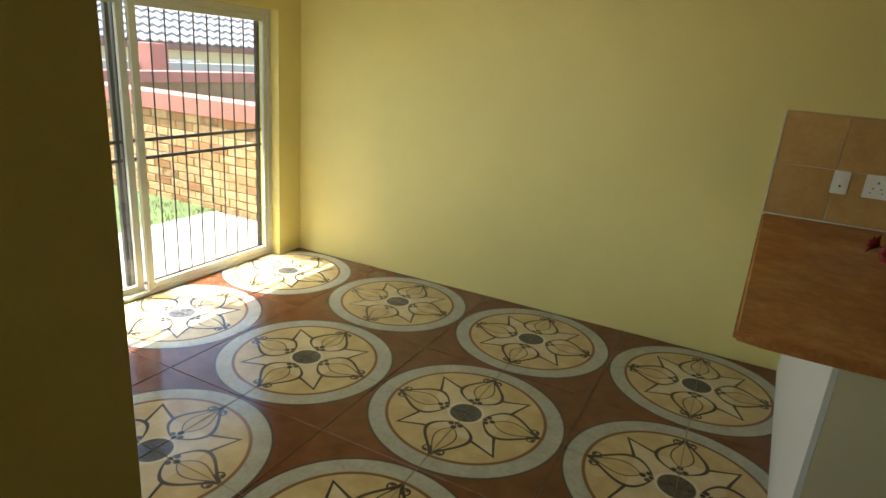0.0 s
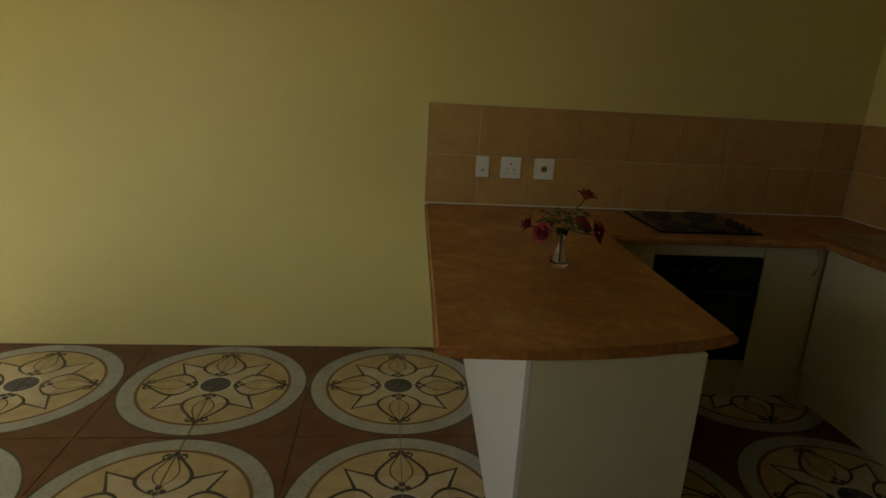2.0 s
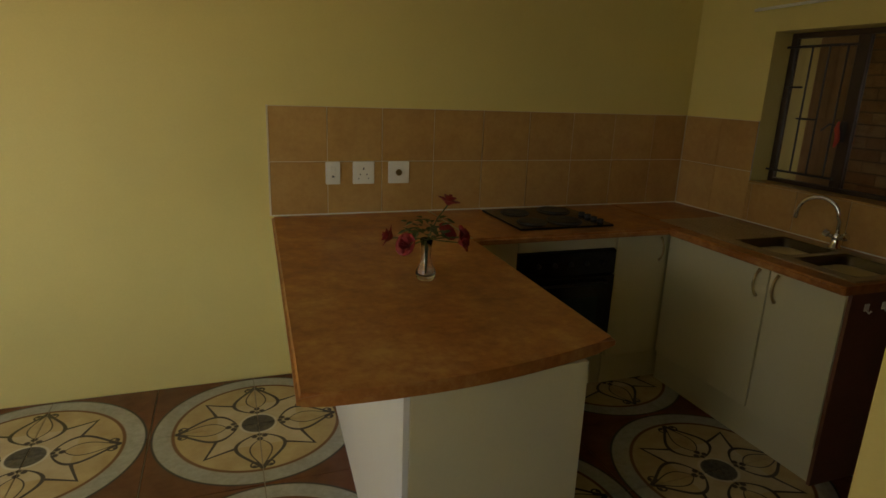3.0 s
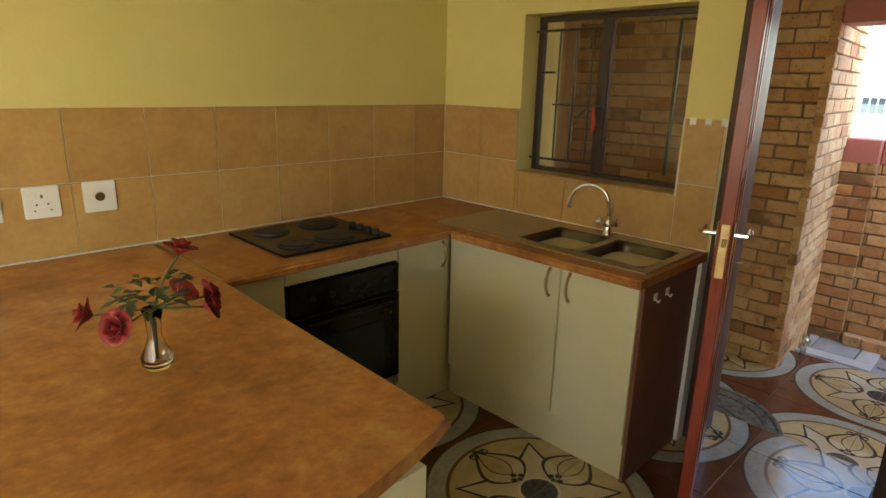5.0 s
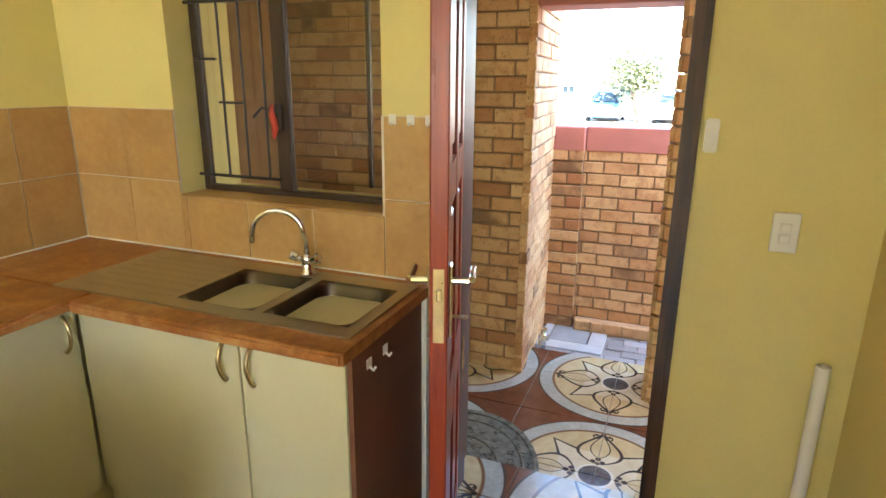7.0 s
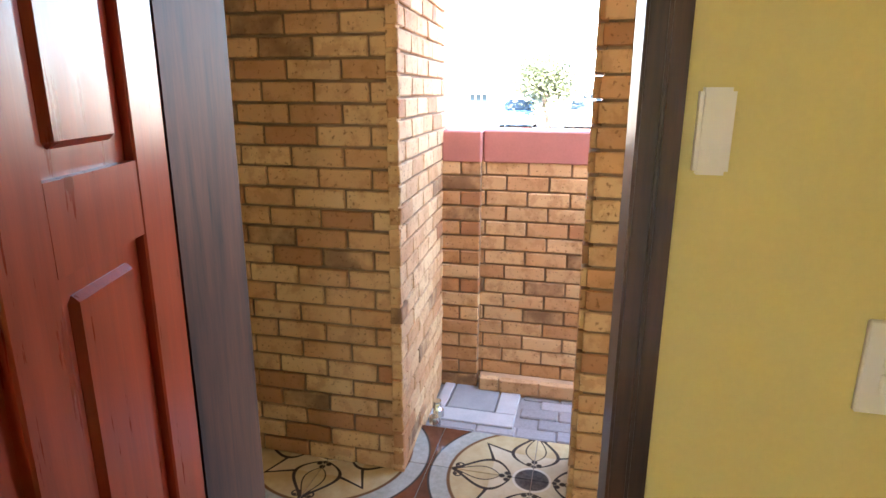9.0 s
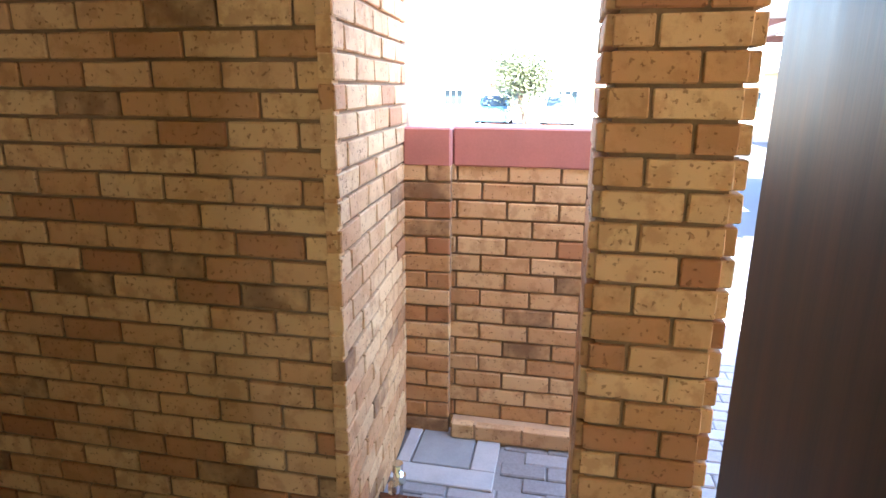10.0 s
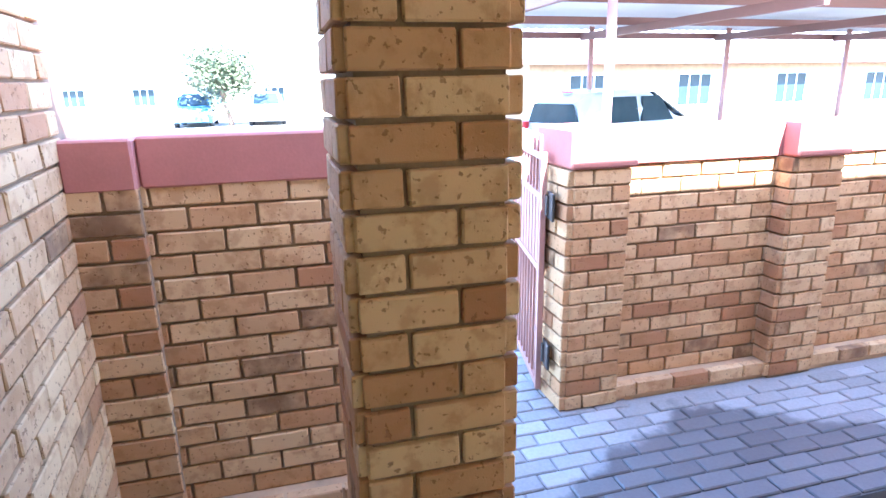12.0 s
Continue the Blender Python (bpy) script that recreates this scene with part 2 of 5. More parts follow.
M_ALU = surface("white_aluminium", (0.55, 0.54, 0.46), 0.4, 0.1, 8, 90, 0.06, 0.03)
M_BAR = surface("dark_bar_paint", (0.045, 0.035, 0.03), 0.45, 0, 8, 90, 0.2, 0.1)
M_GLASS = glass("window_glass")
# brown tint that darkens what is seen through the kitchen panes
M_GLASS_DIM = glass("brown_tint_glass", (0.62, 0.56, 0.46), 0.03)
M_VASE = glass("vase_glass", (0.96, 0.98, 0.96))
M_PETAL = surface("rose_petal", (0.22, 0.010, 0.012), 0.6, 0, 30, 150, 0.35, 0.2)
M_LEAF = surface("rose_leaf", (0.07, 0.10, 0.04), 0.55, 0, 30, 150, 0.35, 0.2)
M_STEM = surface("rose_stem", (0.09, 0.12, 0.05), 0.6, 0, 30, 150, 0.3, 0.1)
M_MAT = surface("coir_mat", (0.13, 0.11, 0.075), 0.95, 0, 22, 120, 0.8, 1.0)
M_CONCRETE = surface("grey_concrete", (0.44, 0.42, 0.39), 0.85, 0, 5, 90, 0.15, 0.3)
M_CEMENT_LID = surface("smooth_cement", (0.30, 0.30, 0.29), 0.7, 0, 9, 140, 0.15, 0.2)
M_PAVER = paving_material("concrete_paver")
M_GROUND = surface("dry_ground", (0.26, 0.23, 0.19), 0.95, 0, 0.7, 20, 0.2, 0.4)
M_ASPHALT = surface("asphalt", (0.055, 0.06, 0.07), 0.9, 0, 0.9, 60, 0.2, 0.4)
M_GRASS = surface("lawn", (0.10, 0.14, 0.045), 0.9, 0, 3, 80, 0.4, 0.6)
M_ROOF_TILE = surface("grey_roof_tile", (0.30, 0.27, 0.26), 0.8, 0, 1.5, 30, 0.18, 0.3)
M_PLASTER = surface("cream_plaster", (0.62, 0.55, 0.36), 0.85, 0, 1, 60, 0.06, 0.2)
M_PLASTER_GREY = surface("grey_plaster", (0.42, 0.40, 0.36), 0.85, 0, 1, 60, 0.06, 0.2)
M_FAR_BRICK = surface("far_brick", (0.47, 0.30, 0.16), 0.9, 0, 6, 40, 0.2, 0.3)
M_PURLIN = surface("brown_steel_paint", (0.17, 0.075, 0.055), 0.55, 0, 3, 50, 0.1, 0.1)
M_SHEET = surface("pale_roof_sheet", (0.72, 0.68, 0.60), 0.5, 0.0, 1, 30, 0.06, 0.1)
M_CAR_SILVER = surface("silver_car_paint", (0.62, 0.66, 0.68), 0.25, 0.3, 2, 60, 0.03, 0)
M_CAR_BLUE = surface("blue_car_paint", (0.08, 0.17, 0.27), 0.25, 0.2, 2, 60, 0.05, 0)
M_CAR_WHITE = surface("white_car_paint", (0.78, 0.78, 0.77), 0.3, 0, 2, 60, 0.03, 0)
M_CAR_GLASS = surface("dark_car_glass", (0.03, 0.045, 0.05), 0.12, 0, 2, 60, 0.2, 0, 0.15)
M_TYRE = surface("tyre_rubber", (0.02, 0.02, 0.02), 0.8, 0, 8, 60, 0.2, 0.2)
M_LAMP_RED = surface("red_lamp_plastic", (0.5, 0.02, 0.02), 0.3, 0, 8, 60, 0.1, 0)
M_BARK = surface("tree_bark", (0.16, 0.11, 0.075), 0.95, 0, 8, 50, 0.3, 0.8)
M_FOLIAGE = surface("tree_leaves", (0.11, 0.125, 0.06), 0.7, 0, 2, 20, 0.4, 0.2)
M_GATE = surface("pink_gate_paint", (0.40, 0.21, 0.17), 0.5, 0, 6, 60, 0.12, 0.1)
M_RED_TAG = surface("red_tag", (0.5, 0.05, 0.02), 0.5, 0, 20, 60, 0.1, 0.1)


# ---------------------------------------------------------------- mesh helpers
def mesh_object(name, bm, mat, parent=None, smooth=False, label="", category="", group="", kind=""):
    me = bpy.data.meshes.new(name)
    bmesh.ops.recalc_face_normals(bm, faces=bm.faces[:])
    bm.to_mesh(me)
    bm.free()
    for m in (mat if isinstance(mat, (list, tuple)) else [mat]):
        me.materials.append(m)
    if smooth:
        for f in me.polygons:
            f.use_smooth = True
    ob = new(name, me)
    if parent is not None:
        ob.parent = parent
    return tagged(ob, label, category, group, kind)


def add_box(bm, x0, x1, y0, y1, z0, z1, bevel=0.0, segments=1):
    b2 = bmesh.new()
    bmesh.ops.create_cube(b2, size=1)
    for v in b2.verts:
        v.co = Vector((x0 + (v.co.x + .5) * (x1 - x0), y0 + (v.co.y + .5) * (y1 - y0), z0 + (v.co.z + .5) * (z1 - z0)))
    if bevel > 0:
        bmesh.ops.bevel(b2, geom=b2.edges[:], offset=bevel, segments=segments, affect='EDGES')
    merge(bm, b2)


def merge(bm, other, m=None):
    tmp = bpy.data.meshes.new("tmp")
    other.to_mesh(tmp)
    other.free()
    if m is not None:
        tmp.transform(m)
    bm.from_mesh(tmp)
    bpy.data.meshes.remove(tmp)


def add_tube(bm, points, radius, sides=10, caps=True, radii=None):
    """A round tube along a line of points."""
    pts = [Vector(p) for p in points]
    rings = []
    side = None
    for i, p in enumerate(pts):
        d = (pts[min(i + 1, len(pts) - 1)] - pts[max(i - 1, 0)]).normalized()
        if side is None:
            side = d.orthogonal().normalized()
        side = (side - d * side.dot(d)).normalized()
        up = d.cross(side)
        rr = radii[i] if radii else radius
        rings.append([bm.verts.new(p + rr * (math.cos(k * 2 * math.pi / sides) * side + math.sin(k * 2 * math.pi / sides) * up)) for k in range(sides)])
    for a, b in zip(rings, rings[1:]):
        for k in range(sides):
            bm.faces.new((a[k], a[(k + 1) % sides], b[(k + 1) % sides], b[k]))
    if caps:
        bm.faces.new(rings[0][::-1])
        bm.faces.new(rings[-1])


def add_lathe(bm, profile, centre, sides=24):
    cx, cy, cz = centre
    rings = []
    for r, z in profile:
        rings.append([bm.verts.new((cx + r * math.cos(k * 2 * math.pi / sides), cy + r * math.sin(k * 2 * math.pi / sides), cz + z)) for k in range(sides)])
    for a, b in zip(rings, rings[1:]):
        for k in range(sides):
            bm.faces.new((a[k], a[(k + 1) % sides], b[(k + 1) % sides], b[k]))
    bm.faces.new(rings[0][::-1])
    bm.faces.new(rings[-1])


def add_prism(bm, outline, z0, z1):
    low = [bm.verts.new((x, y, z0)) for x, y in outline]
    high = [bm.verts.new((x, y, z1)) for x, y in outline]
    n = len(outline)
    bm.faces.new(low[::-1])
    bm.faces.new(high)
    for k in range(n):
        bm.faces.new((low[k], low[(k + 1) % n], high[(k + 1) % n], high[k]))


def box(name, x0, x1, y0, y1, z0, z1, mat, parent=None, bevel=0.0, segments=1, **tags):
    bm = bmesh.new()
    add_box(bm, x0, x1, y0, y1, z0, z1, bevel, segments)
    return mesh_object(name, bm, mat, parent, **tags)


def empty(name, x=0, y=0, z=0, **tags):
    ob = new(name)
    ob.empty_display_size = 0.1
    ob.location = (x, y, z)
    return tagged(ob, **tags)


def holed_wall(name, along, a0, a1, t0, t1, z0, z1, holes, mat, **tags):
    """A wall along 'x' or 'y' with rectangular holes (a0, a1, z0, z1) cut through it."""
    bm = bmesh.new()
    cuts_a = sorted({a0, a1, *[h[0] for h in holes], *[h[1] for h in holes]})
    cuts_z = sorted({z0, z1, *[h[2] for h in holes], *[h[3] for h in holes]})
    for p, q in zip(cuts_a, cuts_a[1:]):
        for r, s in zip(cuts_z, cuts_z[1:]):
            ma, mz = (p + q) / 2, (r + s) / 2
            if any(h[0] < ma < h[1] and h[2] < mz < h[3] for h in holes):
                continue
            if along == 'x':
                add_box(bm, p, q, t0, t1, r, s)
            else:
                add_box(bm, t0, t1, p, q, r, s)
    bmesh.ops.remove_doubles(bm, verts=bm.verts[:], dist=1e-5)
    return mesh_object(name, bm, mat, kind="structure", **tags)


# ---------------------------------------------------------------- structure: the rooms
NORTH, EAST, WEST, SOUTH = 3.89, 3.125, -2.69, 0.70
EAST_OUT = 3.47
TOP = 2.55
PORCH_Z, GROUND_Z = -0.19, -0.25
DOOR = (1.478, 2.25, -0.02, 2.03)
WINDOW = (2.435, 3.324, 1.12, 1.92)
SLIDER = (1.42, 3.65, -0.02, 1.80)

# made-up opening in the unseen south wall, only there to hold a lamp
LAMP_OPENING = (-2.35, -0.75, 0.75, 2.05)

holed_wall("wall_north", 'x', WEST - 0.22, EAST_OUT, NORTH, NORTH + 0.22, -0.3, TOP, [], M_WALL, label="plain yellow painted plaster wall", category="wall")
holed_wall("wall_west", 'y', SOUTH - 0.12, NORTH, WEST - 0.22, WEST, -0.3, TOP, [SLIDER], M_WALL, label="yellow painted wall with a sliding door", category="wall")
holed_wall("wall_east", 'y', 0.88, NORTH, EAST, EAST_OUT, -0.3, TOP, [DOOR, WINDOW], M_WALL, label="yellow painted wall with door and window", category="wall")
holed_wall("wall_south_living", 'x', WEST, -0.34, SOUTH - 0.12, SOUTH, -0.05, TOP, [LAMP_OPENING], M_WALL, label="yellow painted wall beside the passage", category="wall")
box("wall_passage_west", -0.46, -0.34, -1.6, SOUTH - 0.12, -0.05, TOP, M_WALL, kind="structure", label="yellow painted passage wall", category="wall")
box("wall_passage_east", 1.176, 1.296, -1.6, 1.27, -0.05, TOP, M_WALL, bevel=0.004, kind="structure", label="yellow painted wall end by the kitchen", category="wall")
box("wall_passage_end", -0.46, 1.296, -1.72, -1.6, -0.05, TOP, M_WALL, kind="structure", label="yellow painted end wall of the passage", category="wall")
box("wall_south_kitchen", 1.296, EAST, 0.88, 1.0, -0.05, TOP, M_WALL, kind="structure", label="yellow painted kitchen wall", category="wall")
box("ceiling", WEST - 0.22, EAST_OUT, -1.72, NORTH + 0.22, TOP, TOP + 0.1, M_CEIL, kind="structure", label="plain white ceiling", category="ceiling")
floor = box("floor", WEST - 0.22, EAST_OUT, -1.72, NORTH, -0.12, -0.004, M_GROUT, kind="structure", label="printed medallion tile floor with thin grout", category="floor")

# fill lamp added in the made-up south opening to brighten the rooms
fill_data = bpy.data.lights.new("fill_light", 'AREA')
fill_data.shape, fill_data.size, fill_data.size_y, fill_data.energy, fill_data.color = 'RECTANGLE', 1.56, 1.26, 2.0, (1.0, 0.97, 0.9)
fill_lamp = new("fill_light", fill_data)
fill_lamp.matrix_world = look((-1.55, SOUTH - 0.06, 1.4), (-1.2, 3.0, 1.1))

# ---------------------------------------------------------------- structure: the porch and ground
porch = box("porch_floor", EAST_OUT, 5.06, 0.9, 4.4, -0.4, PORCH_Z - 0.004, M_GROUT, kind="structure", label="printed medallion tile porch floor", category="floor")
ground_bm = bmesh.new()
bmesh.ops.create_grid(ground_bm, x_segments=8, y_segments=8, size=400)
ground = mesh_object("ground", ground_bm, M_GROUND, kind="structure", label="dry bare ground reaching the horizon", category="ground")
ground.location = (0, 0, GROUND_Z - 0.06)

# ---------------------------------------------------------------- brickwork
COURSE, STRETCH = 0.085, 0.232


def brick_mesh(length, seed):
    """One face brick, its face towards +y, standing on z = 0, starting at x = 0; edges a little uneven."""
    rng = random.Random(seed)
    bm = bmesh.new()
    add_box(bm, 0, length, -0.05, 0.0, 0.0, COURSE - 0.011, 0.004)
    for v in bm.verts:
        v.co += Vector((rng.uniform(-.0015, .0015), rng.uniform(-.0015, .0015), rng.uniform(-.0015, .0015)))
    me = bpy.data.meshes.new("brick")
    bm.to_mesh(me)
    bm.free()
    me.materials.append(M_BRICK)
    return me


BRICKS = {k: [brick_mesh(l, s) for s in range(4)] for k, l in (("full", 0.221), ("half", 0.105), ("three", 0.163), ("end", 0.068))}
LENGTHS = {"full": 0.221, "half": 0.105, "three": 0.163, "end": 0.068}


def brick_face(parent, x, y, angle, length, z0, courses, first=0, proud=0.014, seed=0, squeeze=1.0):
    """Courses of bricks on a face that starts at (x, y) and runs at that angle; the face looks to the left of its run."""
    rng = random.Random(seed)
    turn = Matrix.Rotation(radians(angle), 4, 'Z')
    for c in range(courses):
        s = 0.0
        half_first = (c + first) % 2
        k = 0
        while s < length - 0.03:
            left = length - s
            kind = "half" if (half_first and k == 0) else "full"
            if left < LENGTHS[kind] + 0.012:
                fits = [q for q in ("full", "three", "half", "end") if LENGTHS[q] <= left + 0.012]
                if not fits:
                    break
                kind = fits[0]
            me = rng.choice(BRICKS[kind])
            ob = new("brick", me)
            ob.parent = parent
            jog = rng.uniform(-0.0025, 0.0025)
            ob.matrix_basis = Matrix.Translation((x, y, z0 + c * COURSE + 0.0055)) @ turn @ Matrix.Diagonal((squeeze, 1, 1, 1)) @ Matrix.Translation((s, proud + jog, 0)) @ Matrix.Rotation(rng.uniform(-.006, .006), 4, 'Y')
            s += LENGTHS[kind] + 0.011
            k += 1


# neighbouring wall across the porch, with its return towards the street
BIGX, BIGY, PARX = 4.675, 2.295, 5.69
BIGY_E = 2.36  # the return runs a little askew
bm = bmesh.new()
add_prism(bm, [(BIGX, BIGY), (PARX + 0.2, BIGY_E + 0.012), (PARX + 0.2, 4.4), (BIGX, 4.4)], -0.4, 2.6)
big = mesh_object("wall_porch", bm, M_MORTAR, kind="structure", label="buff face brick wall with brown mortar", category="brick wall")
brick_face(big, BIGX, BIGY - 0.008, 90, 2.1, GROUND_Z + 0.06, 29, 0, seed=1)
brick_face(big, PARX, BIGY_E, 180 + math.degrees(math.atan2(BIGY_E - BIGY, PARX - BIGX)), PARX - BIGX + 0.008, GROUND_Z, 32, 1, seed=2)

parapet = box("parapet_wall", PARX, PARX + 0.2, 1.30, BIGY_E - 0.012, -0.4, 1.094, M_MORTAR, kind="structure", label="low buff brick parapet with pink painted coping", category="brick wall")
brick_face(parapet, PARX, 1.30, 90, BIGY_E - 1.32, GROUND_Z, 16, 0, seed=3)
PIL_N, PIL_S, PIL_W, PIL_D = 1.525, 1.23, 4.60, 0.337
# slim brick pier at the parapet's inner corner and the plinth course along its foot
pier_strip = box("brick_pier", PARX - 0.045, PARX, BIGY_E - 0.23, BIGY_E - 0.012, -0.4, 1.094, M_MORTAR, kind="structure", label="slim buff brick pier in the corner", category="brick pier")
brick_face(pier_strip, PARX - 0.045, BIGY_E - 0.23, 90, 0.21, GROUND_Z, 16, 0, seed=4)
plinth = box("brick_plinth", PARX - 0.09, PARX - 0.008, 1.30, BIGY_E - 0.25, -0.4, GROUND_Z + 0.087, M_FAR_BRICK, kind="structure", label="projecting brick plinth course along the foot", category="brick plinth")
brick_face(plinth, PARX - 0.09, 1.30, 90, BIGY_E - 1.55, GROUND_Z + 0.01, 1, 0, seed=5)
box("parapet_coping", PARX - 0.02, PARX + 0.235, 1.28, BIGY_E - 0.236, 1.095, 1.27, M_COPING, bevel=0.008, kind="structure", label="pink painted plaster coping, chipped", category="coping")
box("parapet_coping", PARX - 0.06, PARX + 0.235, BIGY_E - 0.232, BIGY_E - 0.012, 1.095, 1.267, M_COPING, bevel=0.008, kind="structure", label="pink painted plaster coping, chipped", category="coping")

pillar = box("brick_pillar", PIL_W, PIL_W + PIL_D, PIL_S, PIL_N, -0.4, 2.05, M_MORTAR, label="buff face brick pillar holding the porch roof", category="brick pillar", kind="structure")
brick_face(pillar, PIL_W, PIL_S - 0.004, 90, 0.337, GROUND_Z - 0.006, 28, 1, seed=6, squeeze=0.93)
brick_face(pillar, PIL_W + PIL_D, PIL_N, 180, PIL_D, GROUND_Z - 0.006, 28, 0, seed=7)
brick_face(pillar, PIL_W - 0.004, PIL_S, 0, PIL_D, GROUND_Z - 0.006, 28, 0, seed=8)
brick_face(pillar, PIL_W + PIL_D, PIL_N + 0.004, 270, 0.337, GROUND_Z - 0.006, 28, 1, seed=9, squeeze=0.93)

# porch beam and roof
box("porch_beam", PIL_W + 0.03, PIL_W + 0.30, PIL_N + 0.016, BIGY - 0.02, 1.95, 2.30, M_COPING, bevel=0.006, kind="structure", label="pink painted beam over the porch opening", category="beam")
box("porch_roof", EAST_OUT - 0.1, 4.96, 0.75, 4.4, 2.42, 2.52, M_CEIL, kind="structure", label="white boarded porch ceiling", category="porch roof")
box("eaves", EAST_OUT - 0.1, 4.96, -7.0, 0.748, 2.42, 2.52, M_CEIL, kind="structure", label="white boarded eaves of the house", category="eaves")
# added wall; blocks the sky so the view through the kitchen window darkens
box("porch_sky_block", EAST_OUT, BIGX, 4.0, 4.2, -0.4, 2.42, M_FAR_BRICK, kind="structure", label="added brick-coloured wall that keeps sky out of the porch", category="wall")
box("house_wall_outside", EAST_OUT - 0.12, EAST_OUT, -7.0, 0.88, -0.4, 2.42, M_FAR_BRICK, kind="structure", label="brick outer wall of the house", category="wall")


# unseen slab; its reach is set to keep the indoor sun patch short
box("eaves", -3.89, WEST - 0.22, -3.0, 5.0, 2.42, 2.52, M_CEIL, kind="structure", label="unseen eaves added over the garden door to cut the sun", category="eaves")

# street wall with its piers
GWX = 6.12
street = box("wall_street", GWX, GWX + 0.2, -6.0, 0.12, -0.4, 1.02, M_MORTAR, kind="structure", label="low buff brick boundary wall along the street", category="brick wall")
brick_face(street, GWX, -3.0, 90, 3.10, GROUND_Z, 15, 0, seed=9)
box("wall_coping", GWX - 0.03, GWX + 0.23, -6.0, 0.10, 1.02, 1.20, M_COPING, bevel=0.008, kind="structure", label="pink painted coping on the street wall", category="coping")
plinth2 = box("brick_plinth", GWX - 0.09, GWX - 0.008, -3.0, 0.10, -0.4, GROUND_Z + 0.087, M_FAR_BRICK, kind="structure", label="projecting brick plinth course along the foot", category="brick plinth")
brick_face(plinth2, GWX - 0.09, -3.0, 90, 3.08, GROUND_Z + 0.01, 1, 1, seed=10)
for k, y in enumerate((0.03, -1.27, -2.6)):
    p = box("brick_gatepost", GWX - 0.11, GWX + 0.22, y, y + 0.30, -0.4, 1.0, M_MORTAR, kind="structure", label="buff brick pier with pink painted cap", category="brick pier")
    brick_face(p, GWX - 0.11, y, 90, 0.337, GROUND_Z, 15, k, seed=11 + k, squeeze=0.9)
    brick_face(p, GWX + 0.22, y + 0.30, 180, 0.33, GROUND_Z, 15, k + 1, seed=21 + k)
    box("pier_cap", GWX - 0.14, GWX + 0.25, y - 0.03, y + 0.33, 1.024, 1.215, M_COPING, bevel=0.012, kind="structure", label="pink painted pier cap", category="coping")

# ---------------------------------------------------------------- kitchen units
WT_Z, WT_T = 0.90, 0.036
N_FRONT, E_FRONT = 3.22, 2.52
UNIT_N, UNIT_E = 3.29, 2.585
SINK_END = 2.26
HOB_L = 1.40
PEN_L, PEN_R, PEN_Y = 0.462, 1.368, 1.99


def bow_handle(parent, x, y, z, out, length=0.125):
    """A bowed brass handle; out: the way that it stands off the door."""
    bm = bmesh.new()
    o = Vector(out)
    pts = []
    for i in range(9):
        q = i / 8
        pts.append(Vector((x, y, z - length / 2 + length * q)) + o * (0.004 + 0.028 * math.sin(math.pi * q) ** 0.7))
    add_tube(bm, pts, 0.006, 8, radii=[0.008, 0.0065, 0.006, 0.0065, 0.007, 0.0065, 0.006, 0.0065, 0.008])
    return mesh_object("handle", bm, M_BRASS, parent, smooth=True, label="bowed brass handle")


def cabinet(name, x0, x1, y0, y1, face, doors, **tags):
    """A base unit with a plinth; face 'x' looks to -x, 'y' to -y; doors: (from, to, handle at)."""
    base = empty(name, (x0 + x1) / 2, (y0 + y1) / 2, 0, **tags)
    inv = Matrix.Translation(-base.location)
    made = []
    if face == 'x':
        made.append(box("body", x0 + 0.02, x1, y0, y1, 0.165, WT_Z - WT_T - 0.002, M_CREAM, None))
        made.append(box("plinth", x0 + 0.021, x0 + 0.036, y0 + 0.002, y1, 0.0, 0.163, M_CREAM, None))
    else:
        made.append(box("body", x0, x1, y0 + 0.02, y1, 0.165, WT_Z - WT_T - 0.002, M_CREAM, None))
        made.append(box("plinth", x0, x1, y0 + 0.021, y0 + 0.036, 0.0, 0.163, M_CREAM, None))
    for a, b, h in doors:
        if face == 'x':
            d = box("door", x0, x0 + 0.017, a + 0.002, b - 0.002, 0.168, WT_Z - WT_T - 0.012, M_CREAM, None, bevel=0.0015)
            hd = bow_handle(None, x0, h, 0.772, (-1, 0, 0))
        else:
            d = box("door", a + 0.002, b - 0.002, y0, y0 + 0.017, 0.168, WT_Z - WT_T - 0.012, M_CREAM, None, bevel=0.0015)
            hd = bow_handle(None, h, y0, 0.772, (0, -1, 0))
        hd.parent = d
        made.append(d)
    for m in made:
        m.parent = base
        m.matrix_parent_inverse = inv
    return base


sink_unit = cabinet("sink_cabinet", UNIT_E, EAST - 0.004, SINK_END + 0.022, UNIT_N - 0.004, 'x',
                    [(SINK_END + 0.022, 2.635, 2.588), (2.638, UNIT_N - 0.006, 2.688)], label="cream two-door sink cabinet with brass handles", category="cabinet")
side = box("side_panel", UNIT_E + 0.004, EAST - 0.07, SINK_END + 0.004, SINK_END + 0.020, 0.0, WT_Z - WT_T - 0.003, M_BROWN_BOARD)
side.parent, side.matrix_parent_inverse = sink_unit, Matrix.Translation(-sink_unit.location)
tagged(side, label="bare brown end panel")
back = box("back_post", EAST - 0.066, EAST - 0.004, SINK_END - 0.012, SINK_END + 0.018, 0.0, WT_Z - WT_T - 0.003, M_WHITE_BOARD)
back.parent, back.matrix_parent_inverse = sink_unit, Matrix.Translation(-sink_unit.location)

